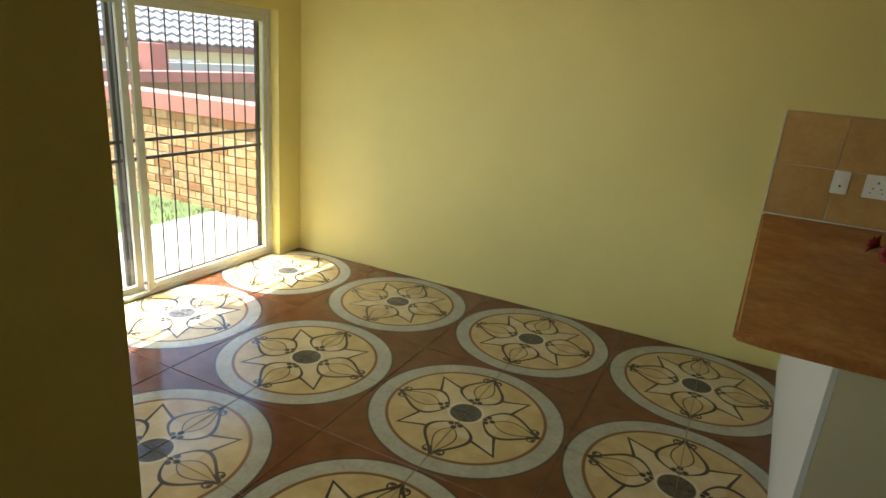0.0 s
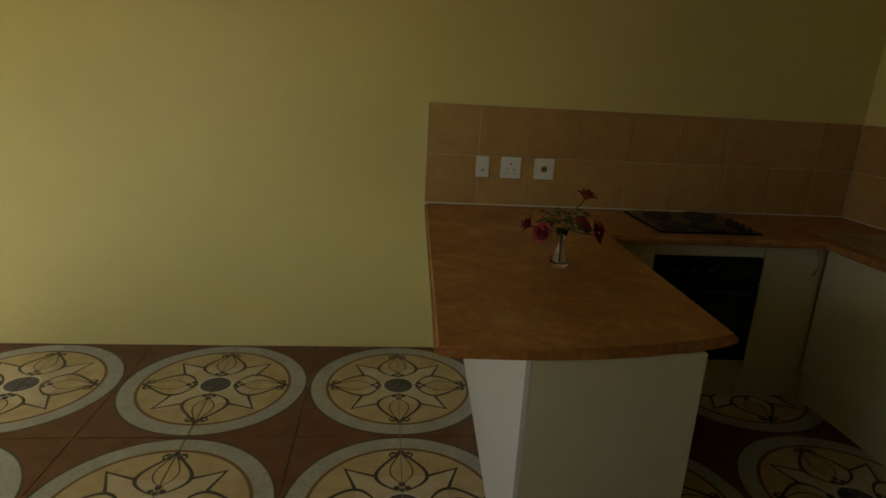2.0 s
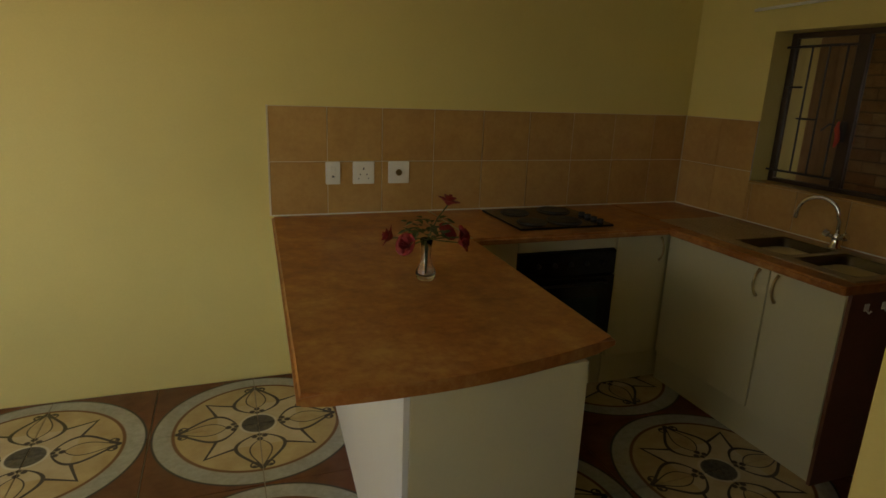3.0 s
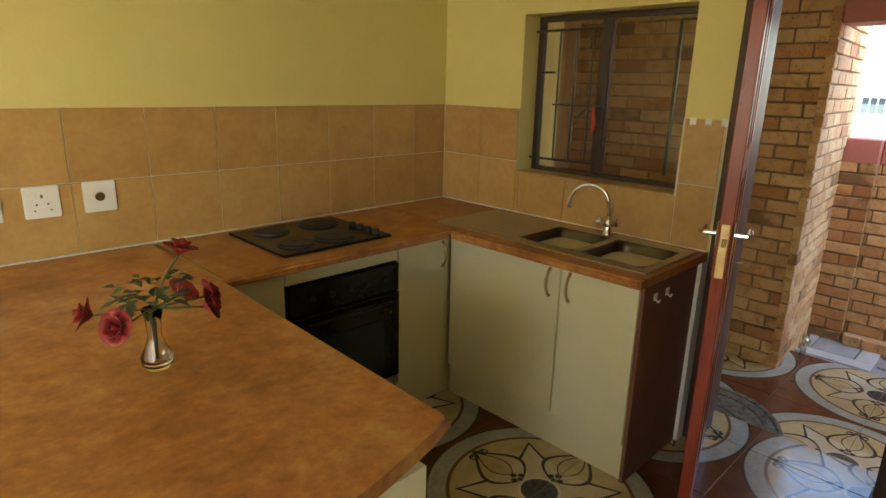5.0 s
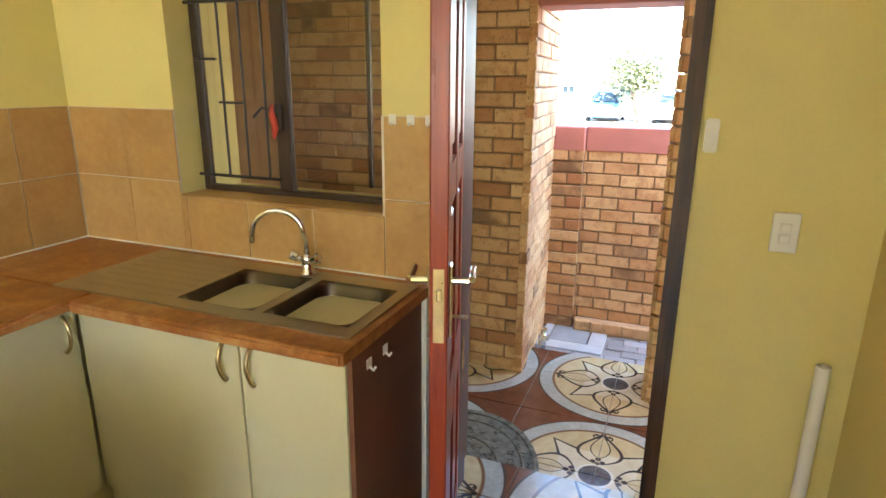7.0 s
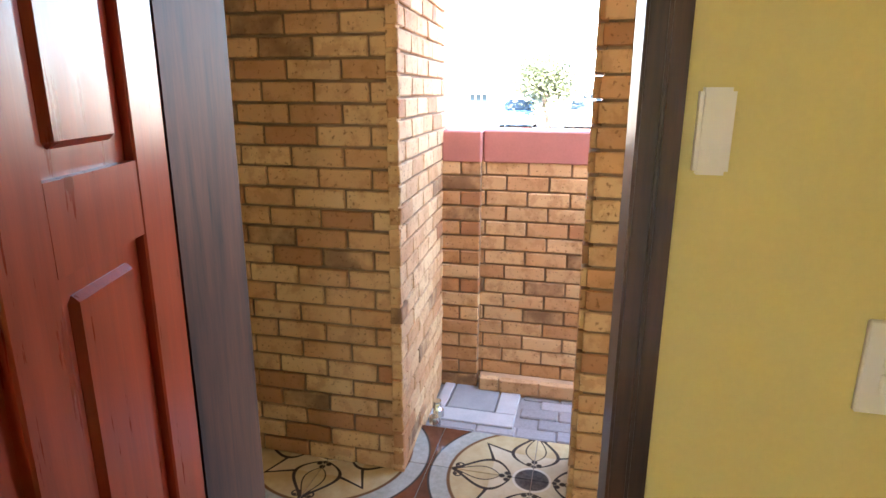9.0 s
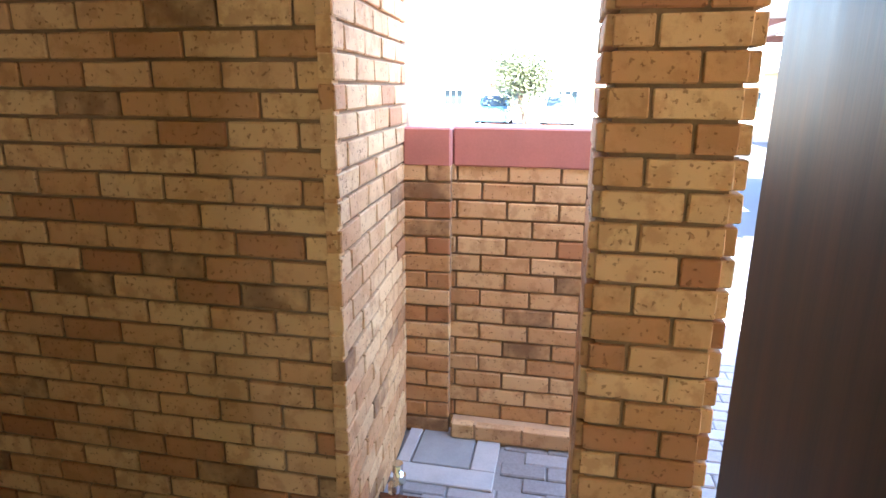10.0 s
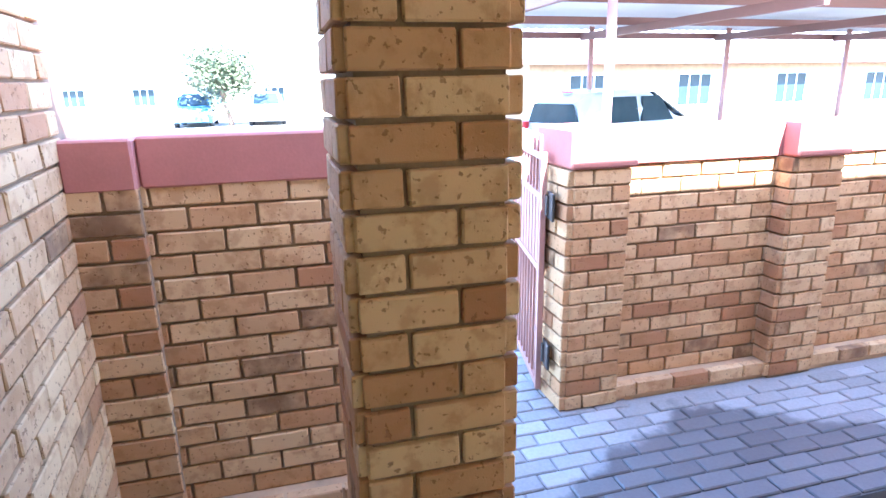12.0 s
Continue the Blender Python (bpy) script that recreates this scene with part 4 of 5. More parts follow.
# ---------------------------------------------------------------- sliding door to the garden
def sliding_door():
    y0, y1, z0, z1 = SLIDER
    x0, x1 = WEST - 0.13, WEST - 0.07
    mid = 2.535
    base = empty("door_2", (x0 + x1) / 2, (y0 + y1) / 2, 0, label="pale aluminium sliding door with burglar bars behind", category="sliding door", kind="structure")
    inv = Matrix.Translation(-base.location)
    bm = bmesh.new()
    for a, b, c, d in ((y0, y0 + 0.04, 0, z1), (y1 - 0.04, y1 - .001, 0, z1 - .001), (y0 + 0.04, y1 - 0.04, 0.0, 0.03), (y0 + 0.04, y1 - 0.04, z1 - 0.045, z1 - .001)):
        add_box(bm, x0, x1, a, b, c, d, 0.003)
    parts = [mesh_object("frame", bm, M_ALU, None)]
    bm = bmesh.new()
    for a, b, c, d in ((mid, mid + 0.05, 0.031, z1 - 0.046), (y1 - 0.075, y1 - 0.041, 0.031, z1 - 0.046), (mid + 0.05, y1 - 0.075, 0.031, 0.075), (mid + 0.05, y1 - 0.075, z1 - 0.085, z1 - 0.046)):
        add_box(bm, x1 - 0.028, x1 - 0.004, a, b, c, d, 0.003)
    parts.append(mesh_object("sash", bm, M_ALU, None))
    bm = bmesh.new()
    for a, b, c, d in ((mid - 0.055, mid - 0.005, 0.031, z1 - 0.046), (y0 + 0.041, y0 + 0.08, 0.031, z1 - 0.046), (y0 + 0.08, mid - 0.055, 0.031, 0.075), (y0 + 0.08, mid - 0.055, z1 - 0.085, z1 - 0.046)):
        add_box(bm, x0 + 0.004, x0 + 0.028, a, b, c, d, 0.003)
    parts.append(mesh_object("sash", bm, M_ALU, None))
    for a, b, xx in ((mid + 0.05, y1 - 0.075, x1 - 0.018), (y0 + 0.08, mid - 0.055, x0 + 0.014)):
        pane = box("pane", xx, xx + 0.005, a, b, 0.075, z1 - 0.085, M_GLASS)
        pane.visible_shadow = False
        parts.append(pane)
    bm = bmesh.new()
    xb = x0 - 0.05
    n = 21
    for i in range(n):
        yy = y0 + 0.05 + i * (y1 - y0 - 0.1) / (n - 1)
        add_tube(bm, [(xb, yy, 0.03), (xb, yy, z1 - 0.03)], 0.005, 6)
    for zz in (0.04, 0.845, 0.955, z1 - 0.04):
        add_box(bm, xb - 0.008, xb + 0.008, y0 + 0.004, y1 - 0.004, zz - 0.01, zz + 0.01)
    for yy in (y1 - 0.03, mid - 0.06, mid - 0.02, y0 + 0.02):
        add_box(bm, xb - 0.012, xb + 0.012, yy - 0.012, yy + 0.012, 0.0, z1 - 0.002)
    parts.append(mesh_object("burglar_bars", bm, M_BAR, None, label="dark painted steel burglar bars"))
    for p in parts:
        p.parent, p.matrix_parent_inverse = base, inv


sliding_door()

# ---------------------------------------------------------------- small things in the kitchen
def socket(x, z, w, h, kind, label):
    base = empty("wall_socket", x, NORTH - 0.0125, z, label=label, category="socket", group="sockets over the worktop")
    f = NORTH - 0.0128
    b = box("plate", x - w / 2, x + w / 2, f - 0.010, f, z - h / 2, z + h / 2, M_PLASTIC, bevel=0.003, segments=2)
    parts = [b]
    if kind == "three":
        for px, pz, ww, hh in ((0, 0.022, 0.008, 0.012), (-0.018, -0.008, 0.007, 0.007), (0.018, -0.008, 0.007, 0.007), (-0.026, -0.03, 0.006, 0.006), (0.026, -0.03, 0.006, 0.006)):
            parts.append(box("hole", x + px - ww / 2, x + px + ww / 2, f - 0.0106, f - 0.0095, z + pz - hh / 2, z + pz + hh / 2, M_PLASTIC_GREY))
        parts.append(box("rocker", x - 0.034, x - 0.018, f - 0.0135, f - 0.0095, z + 0.016, z + 0.038, M_PLASTIC, bevel=0.0015))
    elif kind == "switch":
        parts.append(box("rocker", x - 0.014, x + 0.014, f - 0.014, f - 0.0095, z - 0.032, z + 0.034, M_PLASTIC, bevel=0.002))
        parts.append(box("mark", x - 0.006, x + 0.006, f - 0.0146, f - 0.0138, z - 0.022, z - 0.012, M_PLASTIC_GREY))
    else:
        bm = bmesh.new()
        add_tube(bm, [(x, f - 0.0095, z), (x, f - 0.013, z), (x, f - 0.0135, z)], 0.016, 16, radii=[0.018, 0.017, 0.008])
        parts.append(mesh_object("jack", bm, M_BRASS, None))
    for p in parts:
        p.parent, p.matrix_parent_inverse = base, Matrix.Translation(-base.location)


socket(0.867, 1.118, 0.076, 0.118, "switch", "white plastic isolator switch on ochre tiles")
socket(1.029, 1.118, 0.116, 0.118, "three", "white plastic round-pin socket on ochre tiles")
socket(1.222, 1.118, 0.116, 0.118, "jack", "white plastic aerial socket plate on tiles")


def roses(x=1.0, y=2.71):
    base = empty("vase", x, y, WT_Z, label="clear glass bud vase holding red roses", category="vase")
    inv = Matrix.Translation(-base.location)
    bm = bmesh.new()
    outer = [(0.028, 0.0), (0.036, 0.012), (0.037, 0.03), (0.024, 0.055), (0.016, 0.08), (0.018, 0.12), (0.024, 0.15)]
    inner = [(0.0225, 0.149), (0.0165, 0.12), (0.0145, 0.08), (0.022, 0.056), (0.0335, 0.03), (0.03, 0.018)]
    add_lathe(bm, outer + inner, (x, y, WT_Z + 0.001), 24)
    parts = [mesh_object("glass", bm, M_VASE, None, smooth=True)]
    rng = random.Random(4)
    heads = [(0.075, 0.0, 0.27), (-0.115, 0.04, 0.15), (-0.085, -0.06, 0.145), (0.125, 0.0, 0.15), (0.10, -0.055, 0.145), (0.085, 0.05, 0.15)]
    bm = bmesh.new()
    for hx, hy, hz in heads:
        p = Vector((x + hx, y + hy, WT_Z + hz))
        c = [Vector((x, y, WT_Z + 0.02)), Vector((x + hx * 0.05, y + hy * 0.05, WT_Z + 0.15)), Vector((x + hx * 0.5, y + hy * 0.5, WT_Z + 0.15 + (hz - 0.15) * 0.6)), p]
        add_tube(bm, c, 0.0028, 6)
    parts.append(mesh_object("stems", bm, M_STEM, None, smooth=True))
    for k, (hx, hy, hz) in enumerate(heads):
        bm = bmesh.new()
        p = Vector((x + hx, y + hy, WT_Z + hz))
        axis = Vector((hx * 1.2, hy * 1.2, 0.06 if k else 0.3)).normalized()
        q = axis.to_track_quat('Z', 'Y').to_matrix().to_4x4()
        for ring, (rad, n, hgt) in enumerate(((0.006, 3, 0.038), (0.011, 5, 0.038), (0.016, 6, 0.032))):
            for i in range(n):
                a0 = 2 * math.pi * i / n + ring * 0.5 + rng.uniform(-.2, .2)
                grid = []
                for v in range(5):
                    row = []
                    for u in range(4):
                        tt = v / 4
                        ang = a0 + (u / 3 - 0.5) * 1.9 * (0.5 + tt * 0.5) * (0.8 if ring else 1.6)
                        rr = rad * (0.25 + 1.0 * math.sin(tt * 2.2)) + (0.012 * ring * tt ** 3)
                        w = Vector((rr * math.cos(ang), rr * math.sin(ang), tt * hgt - 0.006 * ring * tt ** 2 + rng.uniform(-.0015, .0015)))
                        row.append(bm.verts.new(p + (q @ w)))
                    grid.append(row)
                for v in range(4):
                    for u in range(3):
                        bm.faces.new((grid[v][u], grid[v][u + 1], grid[v + 1][u + 1], grid[v + 1][u]))
        me = mesh_object("rose", bm, M_PETAL, None, smooth=True)
        sol = me.modifiers.new("thick", 'SOLIDIFY')
        sol.thickness = 0.0008
        parts.append(me)
    bm = bmesh.new()
    for k in range(46):
        a = rng.uniform(0, 2 * math.pi)
        rr = rng.uniform(0.01, 0.085)
        c = Vector((x + rr * math.cos(a), y + rr * math.sin(a) * 0.8, WT_Z + rng.uniform(0.15, 0.225)))
        d = Vector((math.cos(a), math.sin(a), rng.uniform(-0.4, 0.6))).normalized()
        sd = d.cross(Vector((0, 0, 1))).normalized()
        up = sd.cross(d)
        L, Wd = rng.uniform(0.025, 0.05), rng.uniform(0.008, 0.014)
        pts = [c, c + d * L * .35 + sd * Wd + up * .003, c + d * L * .7 + sd * Wd * .7, c + d * L - up * .006, c + d * L * .7 - sd * Wd * .7, c + d * L * .35 - sd * Wd + up * .003]
        mid = c + d * L * .5 - up * 0.004
        vs = [bm.verts.new(w) for w in pts]
        vm = bm.verts.new(mid)
        for i in range(6):
            bm.faces.new((vs[i], vs[(i + 1) % 6], vm))
    lv = mesh_object("leaves", bm, M_LEAF, None)
    sol = lv.modifiers.new("thick", 'SOLIDIFY')
    sol.thickness = 0.0006
    parts.append(lv)
    for p in parts:
        p.parent, p.matrix_parent_inverse = base, inv


roses()


def hook(x, y, z, face):
    bm = bmesh.new()
    if face == 'x':
        add_box(bm, x - 0.004, x, y - 0.014, y + 0.014, z - 0.016, z + 0.016, 0.002)
        add_tube(bm, [(x - 0.003, y, z - 0.008), (x - 0.014, y, z - 0.016), (x - 0.018, y, z - 0.008)], 0.003, 6)
    else:
        add_box(bm, x - 0.014, x + 0.014, y - 0.004, y, z - 0.018, z + 0.014, 0.002)
        add_tube(bm, [(x, y - 0.003, z - 0.012), (x, y - 0.016, z - 0.022), (x, y - 0.022, z - 0.010)], 0.004, 6)
    return mesh_object("adhesive_hook", bm, M_PLASTIC, None, label="small white adhesive hook", category="hook", group="adhesive hooks")


for yy in (2.39, 2.325, 2.26):
    hook(EAST - 0.0125, yy, 1.445, 'x')
for xx in (2.68, 2.78):
    hook(xx, SINK_END + 0.004, 0.80, 'y')

# light switch, bell box and pipe stub beside the door
sw = empty("light_switch", EAST, 1.223, 1.18, label="white two-rocker light switch on yellow wall", category="light switch")
for nm, a in (("plate", (EAST - 0.009, EAST - 0.0005, 1.19, 1.256, 1.125, 1.234)), ("rocker", (EAST - 0.013, EAST - 0.0085, 1.209, 1.237, 1.181, 1.206)), ("rocker", (EAST - 0.013, EAST - 0.0085, 1.209, 1.237, 1.150, 1.175))):
    o = box(nm, *a, M_PLASTIC, bevel=0.002)
    o.parent, o.matrix_parent_inverse = sw, Matrix.Translation(-sw.location)
bell = empty("door_chime", EAST, 1.435, 1.43, label="small cream plastic box beside the door frame", category="chime box")
for nm, a in (("case", (EAST - 0.022, EAST - 0.0005, 1.418, 1.453, 1.385, 1.475)), ("button", (EAST - 0.027, EAST - 0.021, 1.427, 1.443, 1.40, 1.42))):
    o = box(nm, *a, M_PLASTIC, bevel=0.004, segments=2)
    o.parent, o.matrix_parent_inverse = bell, Matrix.Translation(-bell.location)
bm = bmesh.new()
add_tube(bm, [(EAST - 0.05, 1.085, 0.0), (EAST - 0.05, 1.085, 0.83)], 0.019, 20, caps=False)
add_tube(bm, [(EAST - 0.05, 1.085, 0.83), (EAST - 0.05, 1.085, 0.55)], 0.016, 20, caps=False)
add_tube(bm, [(EAST - 0.05, 1.085, 0.828), (EAST - 0.05, 1.085, 0.83)], 0.02, 20, caps=False, radii=[0.019, 0.016])
mesh_object("waste_pipe", bm, M_PLASTIC, None, smooth=True, label="open white plastic pipe standing by the wall", category="pipe")
bm = bmesh.new()
add_tube(bm, [(EAST - 0.03, 2.95, 2.045), (EAST - 0.035, 3.45, 2.035)], 0.008, 8)
for yy in (2.97, 3.43):
    add_tube(bm, [(EAST, yy, 2.042), (EAST - 0.034, yy, 2.042)], 0.006, 8)
mesh_object("curtain_rail", bm, M_PLASTIC, None, label="thin white curtain rail over the window", category="curtain rail")

# ---------------------------------------------------------------- porch things
bm = bmesh.new()
cx, cy, R = 3.56, 2.36, 0.42
outline = [(cx, cy - R)] + [(cx + 0.56 * math.sin(math.pi * i / 24), cy - R * math.cos(math.pi * i / 24)) for i in range(1, 24)] + [(cx, cy + R)]
add_prism(bm, outline, PORCH_Z + 0.001, PORCH_Z + 0.012)
for rad in (0.95, 0.82, 0.55, 0.3):
    pts = [(cx + 0.01 + 0.54 * rad * math.sin(math.pi * i / 24), cy - R * rad * math.cos(math.pi * i / 24), PORCH_Z + 0.012) for i in range(25)]
    add_tube(bm, pts, 0.006, 5)
rng = random.Random(8)
for k in range(90):
    a, rr = rng.uniform(0.1, math.pi - 0.1), rng.uniform(0.15, 0.9)
    px, py = cx + 0.54 * rr * math.sin(a), cy - R * rr * math.cos(a)
    pts = [(px + 0.022 * math.cos(q / 2.2 + k) * q / 8, py + 0.022 * math.sin(q / 2.2 + k) * q / 8, PORCH_Z + 0.012) for q in range(9)]
    add_tube(bm, pts, 0.004, 5)
mesh_object("doormat", bm, M_MAT, None, label="half-round dark coir doormat with scroll relief", category="doormat")
man = empty("manhole_cover", 5.50, 2.11, GROUND_Z, label="grey cement manhole cover in a concrete surround", category="manhole cover")
bm = bmesh.new()
for a, b, c, d in ((5.225, 5.352, 1.86, 2.32), (5.652, 5.685, 1.86, 2.32), (5.352, 5.652, 1.86, 1.972), (5.352, 5.652, 2.258, 2.32)):
    add_box(bm, a, b, c, d, -0.38, GROUND_Z + 0.012, 0.004)
for o in (mesh_object("surround", bm, M_CONCRETE, None), box("lid", 5.361, 5.643, 1.981, 2.249, -0.36, GROUND_Z + 0.010, M_CEMENT_LID, bevel=0.004)):
    o.parent, o.matrix_parent_inverse = man, Matrix.Translation(-man.location)
cap = empty("drain_cap", 5.02, 2.255, PORCH_Z, label="small metal standpipe fitting at the wall corner", category="pipe fitting")
bm = bmesh.new()
add_tube(bm, [(5.10, 2.24, GROUND_Z), (5.10, 2.24, PORCH_Z + 0.07), (5.07, 2.23, PORCH_Z + 0.10), (5.03, 2.21, PORCH_Z + 0.10)], 0.02, 10)
for o in (mesh_object("elbow", bm, M_CHROME, None, smooth=True),):
    o.parent, o.matrix_parent_inverse = cap, Matrix.Translation(-cap.location)
bm = bmesh.new()
for q, (px, py, pz) in enumerate(((5.03, 2.21, 0.10), (5.06, 2.23, 0.13), (5.00, 2.23, 0.075))):
    add_tube(bm, [(px, py, PORCH_Z + pz - 0.018), (px, py, PORCH_Z + pz + 0.018)], 0.024, 8)
o = mesh_object("valve", bm, M_CHROME, None)
o.parent, o.matrix_parent_inverse = cap, Matrix.Translation(-cap.location)


# gate, standing open against the pier
def gate():
    hx, hy = GWX + 0.06, 0.405
    base = empty("garden_gate", hx, hy, GROUND_Z, label="pink painted steel bar gate standing open", category="gate", kind="")
    bm = bmesh.new()
    w, h = 0.80, 1.42
    for a in (0.0, w - 0.03):
        add_box(bm, a, a + 0.03, -0.015, 0.015, 0.05, h - 0.08, 0.002)
    for z in (0.06, 0.72, h - 0.32, h - 0.12):
        add_box(bm, 0.03, w - 0.03, -0.012, 0.012, z, z + 0.03)
    mesh_object("frame", bm, M_GATE, base)
    bm = bmesh.new()
    for i in range(9):
        x = 0.085 + i * 0.079
        add_box(bm, x - 0.007, x + 0.007, -0.007, 0.007, 0.09, h)
    mesh_object("bars", bm, M_GATE, base)
    bm = bmesh.new()
    add_box(bm, 0.03, w - 0.03, -0.003, 0.003, 0.75, 1.10)
    mesh_object("sheet", bm, M_GATE, base)
    for z in (0.28, 1.08):
        bm = bmesh.new()
        add_box(bm, -0.10, 0.01, -0.035, -0.02, z - 0.07, z + 0.07, 0.004)
        add_tube(bm, [(-0.02, -0.02, z - 0.05), (-0.02, -0.02, z + 0.05)], 0.016, 8)
        mesh_object("hinge", bm, M_BAR, base, label="dark steel hinge")
    box("latch", w - 0.09, w - 0.01, -0.03, 0.03, 0.72, 0.84, M_BAR, base, bevel=0.004)
    base.rotation_euler = (0, 0, radians(-12))


gate()

# ---------------------------------------------------------------- street side
def street_z(x):
    """The court rises a little outside the wall and falls beyond."""
    return GROUND_Z - 0.03 + 0.012 * min(max(x - 7.5, 0.0), 4.5) - 0.006 * max(0.0, min(x, 60) - 12)


def strip(name, xs, mat, lift, **tags):
    bm = bmesh.new()
    rows = [(bm.verts.new((x, -60, street_z(x) + lift)), bm.verts.new((x, 60, street_z(x) + lift))) for x in xs]
    for a, b in zip(rows, rows[1:]):
        bm.faces.new((a[0], b[0], b[1], a[1]))
    return mesh_object(name, bm, mat, kind="structure", **tags)


strip("road", (8.2, 10, 12, 20, 31, 42), M_ASPHALT, 0.0, label="dark asphalt road and parking court", category="road")
strip("pavement", (6.9, 7.5, 8.2), M_PAVER, 0.014, label="grey block paved strip outside the wall", category="pavement")
strip("verge", (42, 60, 120), M_GROUND, 0.004, label="dry bare verge by the far houses", category="ground")
for k in range(9):
    bm = bmesh.new()
    vs = [bm.verts.new((x, -14 + k * 2.6 + d, street_z(x) + 0.006)) for x, d in ((12.0, 0), (16.5, 0), (16.5, 0.1), (12.0, 0.1))]
    bm.faces.new(vs)
    mesh_object("road_marking", bm, M_CAR_WHITE, kind="structure", label="white painted parking line", category="road marking")


def carport():
    base = empty("carport", 9.0, -1.9, GROUND_Z, label="steel carport with pale corrugated sheet roof", category="carport")
    inv = Matrix.Translation(-base.location)
    parts = []
    x0, x1, y0, y1 = 8.6, 14.0, -13.0, -0.9
    bm = bmesh.new()
    n = 150
    vs = []
    for i in range(n + 1):
        y = y0 + (y1 - y0) * i / n
        z = 2.45 + 0.018 * math.cos(i * math.pi)
        vs.append((bm.verts.new((x0, y, z + 0.10)), bm.verts.new((x1, y, z - 0.10)), bm.verts.new((x0, y, z + 0.115)), bm.verts.new((x1, y, z - 0.085))))
    for a, b in zip(vs, vs[1:]):
        bm.faces.new((a[0], b[0], b[1], a[1]))
        bm.faces.new((a[2], b[2], b[3], a[3]))
    parts.append(mesh_object("roof_sheet", bm, M_SHEET, None))
    for px, pz in ((x0 + 0.05, 2.50), (10.3, 2.44), (12.1, 2.36), (x1 - 0.08, 2.29)):
        parts.append(box("purlin", px, px + 0.06, y0, y1, pz - 0.11, pz - 0.0, M_PURLIN))
    for py in (-1.0, -3.9, -6.8, -9.7):
        parts.append(box("rafter", x0 + 0.12, x1 - 0.1, py, py + 0.07, 2.14, 2.26, M_PURLIN))
    for px, py in ((9.0, -1.58), (13.6, -1.0), (13.6, -3.9), (13.6, -6.8), (13.6, -9.7)):
        bm = bmesh.new()
        add_tube(bm, [(px, py, GROUND_Z - 0.05), (px, py, 2.38)], 0.05, 12)
        parts.append(mesh_object("post", bm, M_GATE, None, smooth=True))
    for p in parts:
        p.parent, p.matrix_parent_inverse = base, inv


carport()


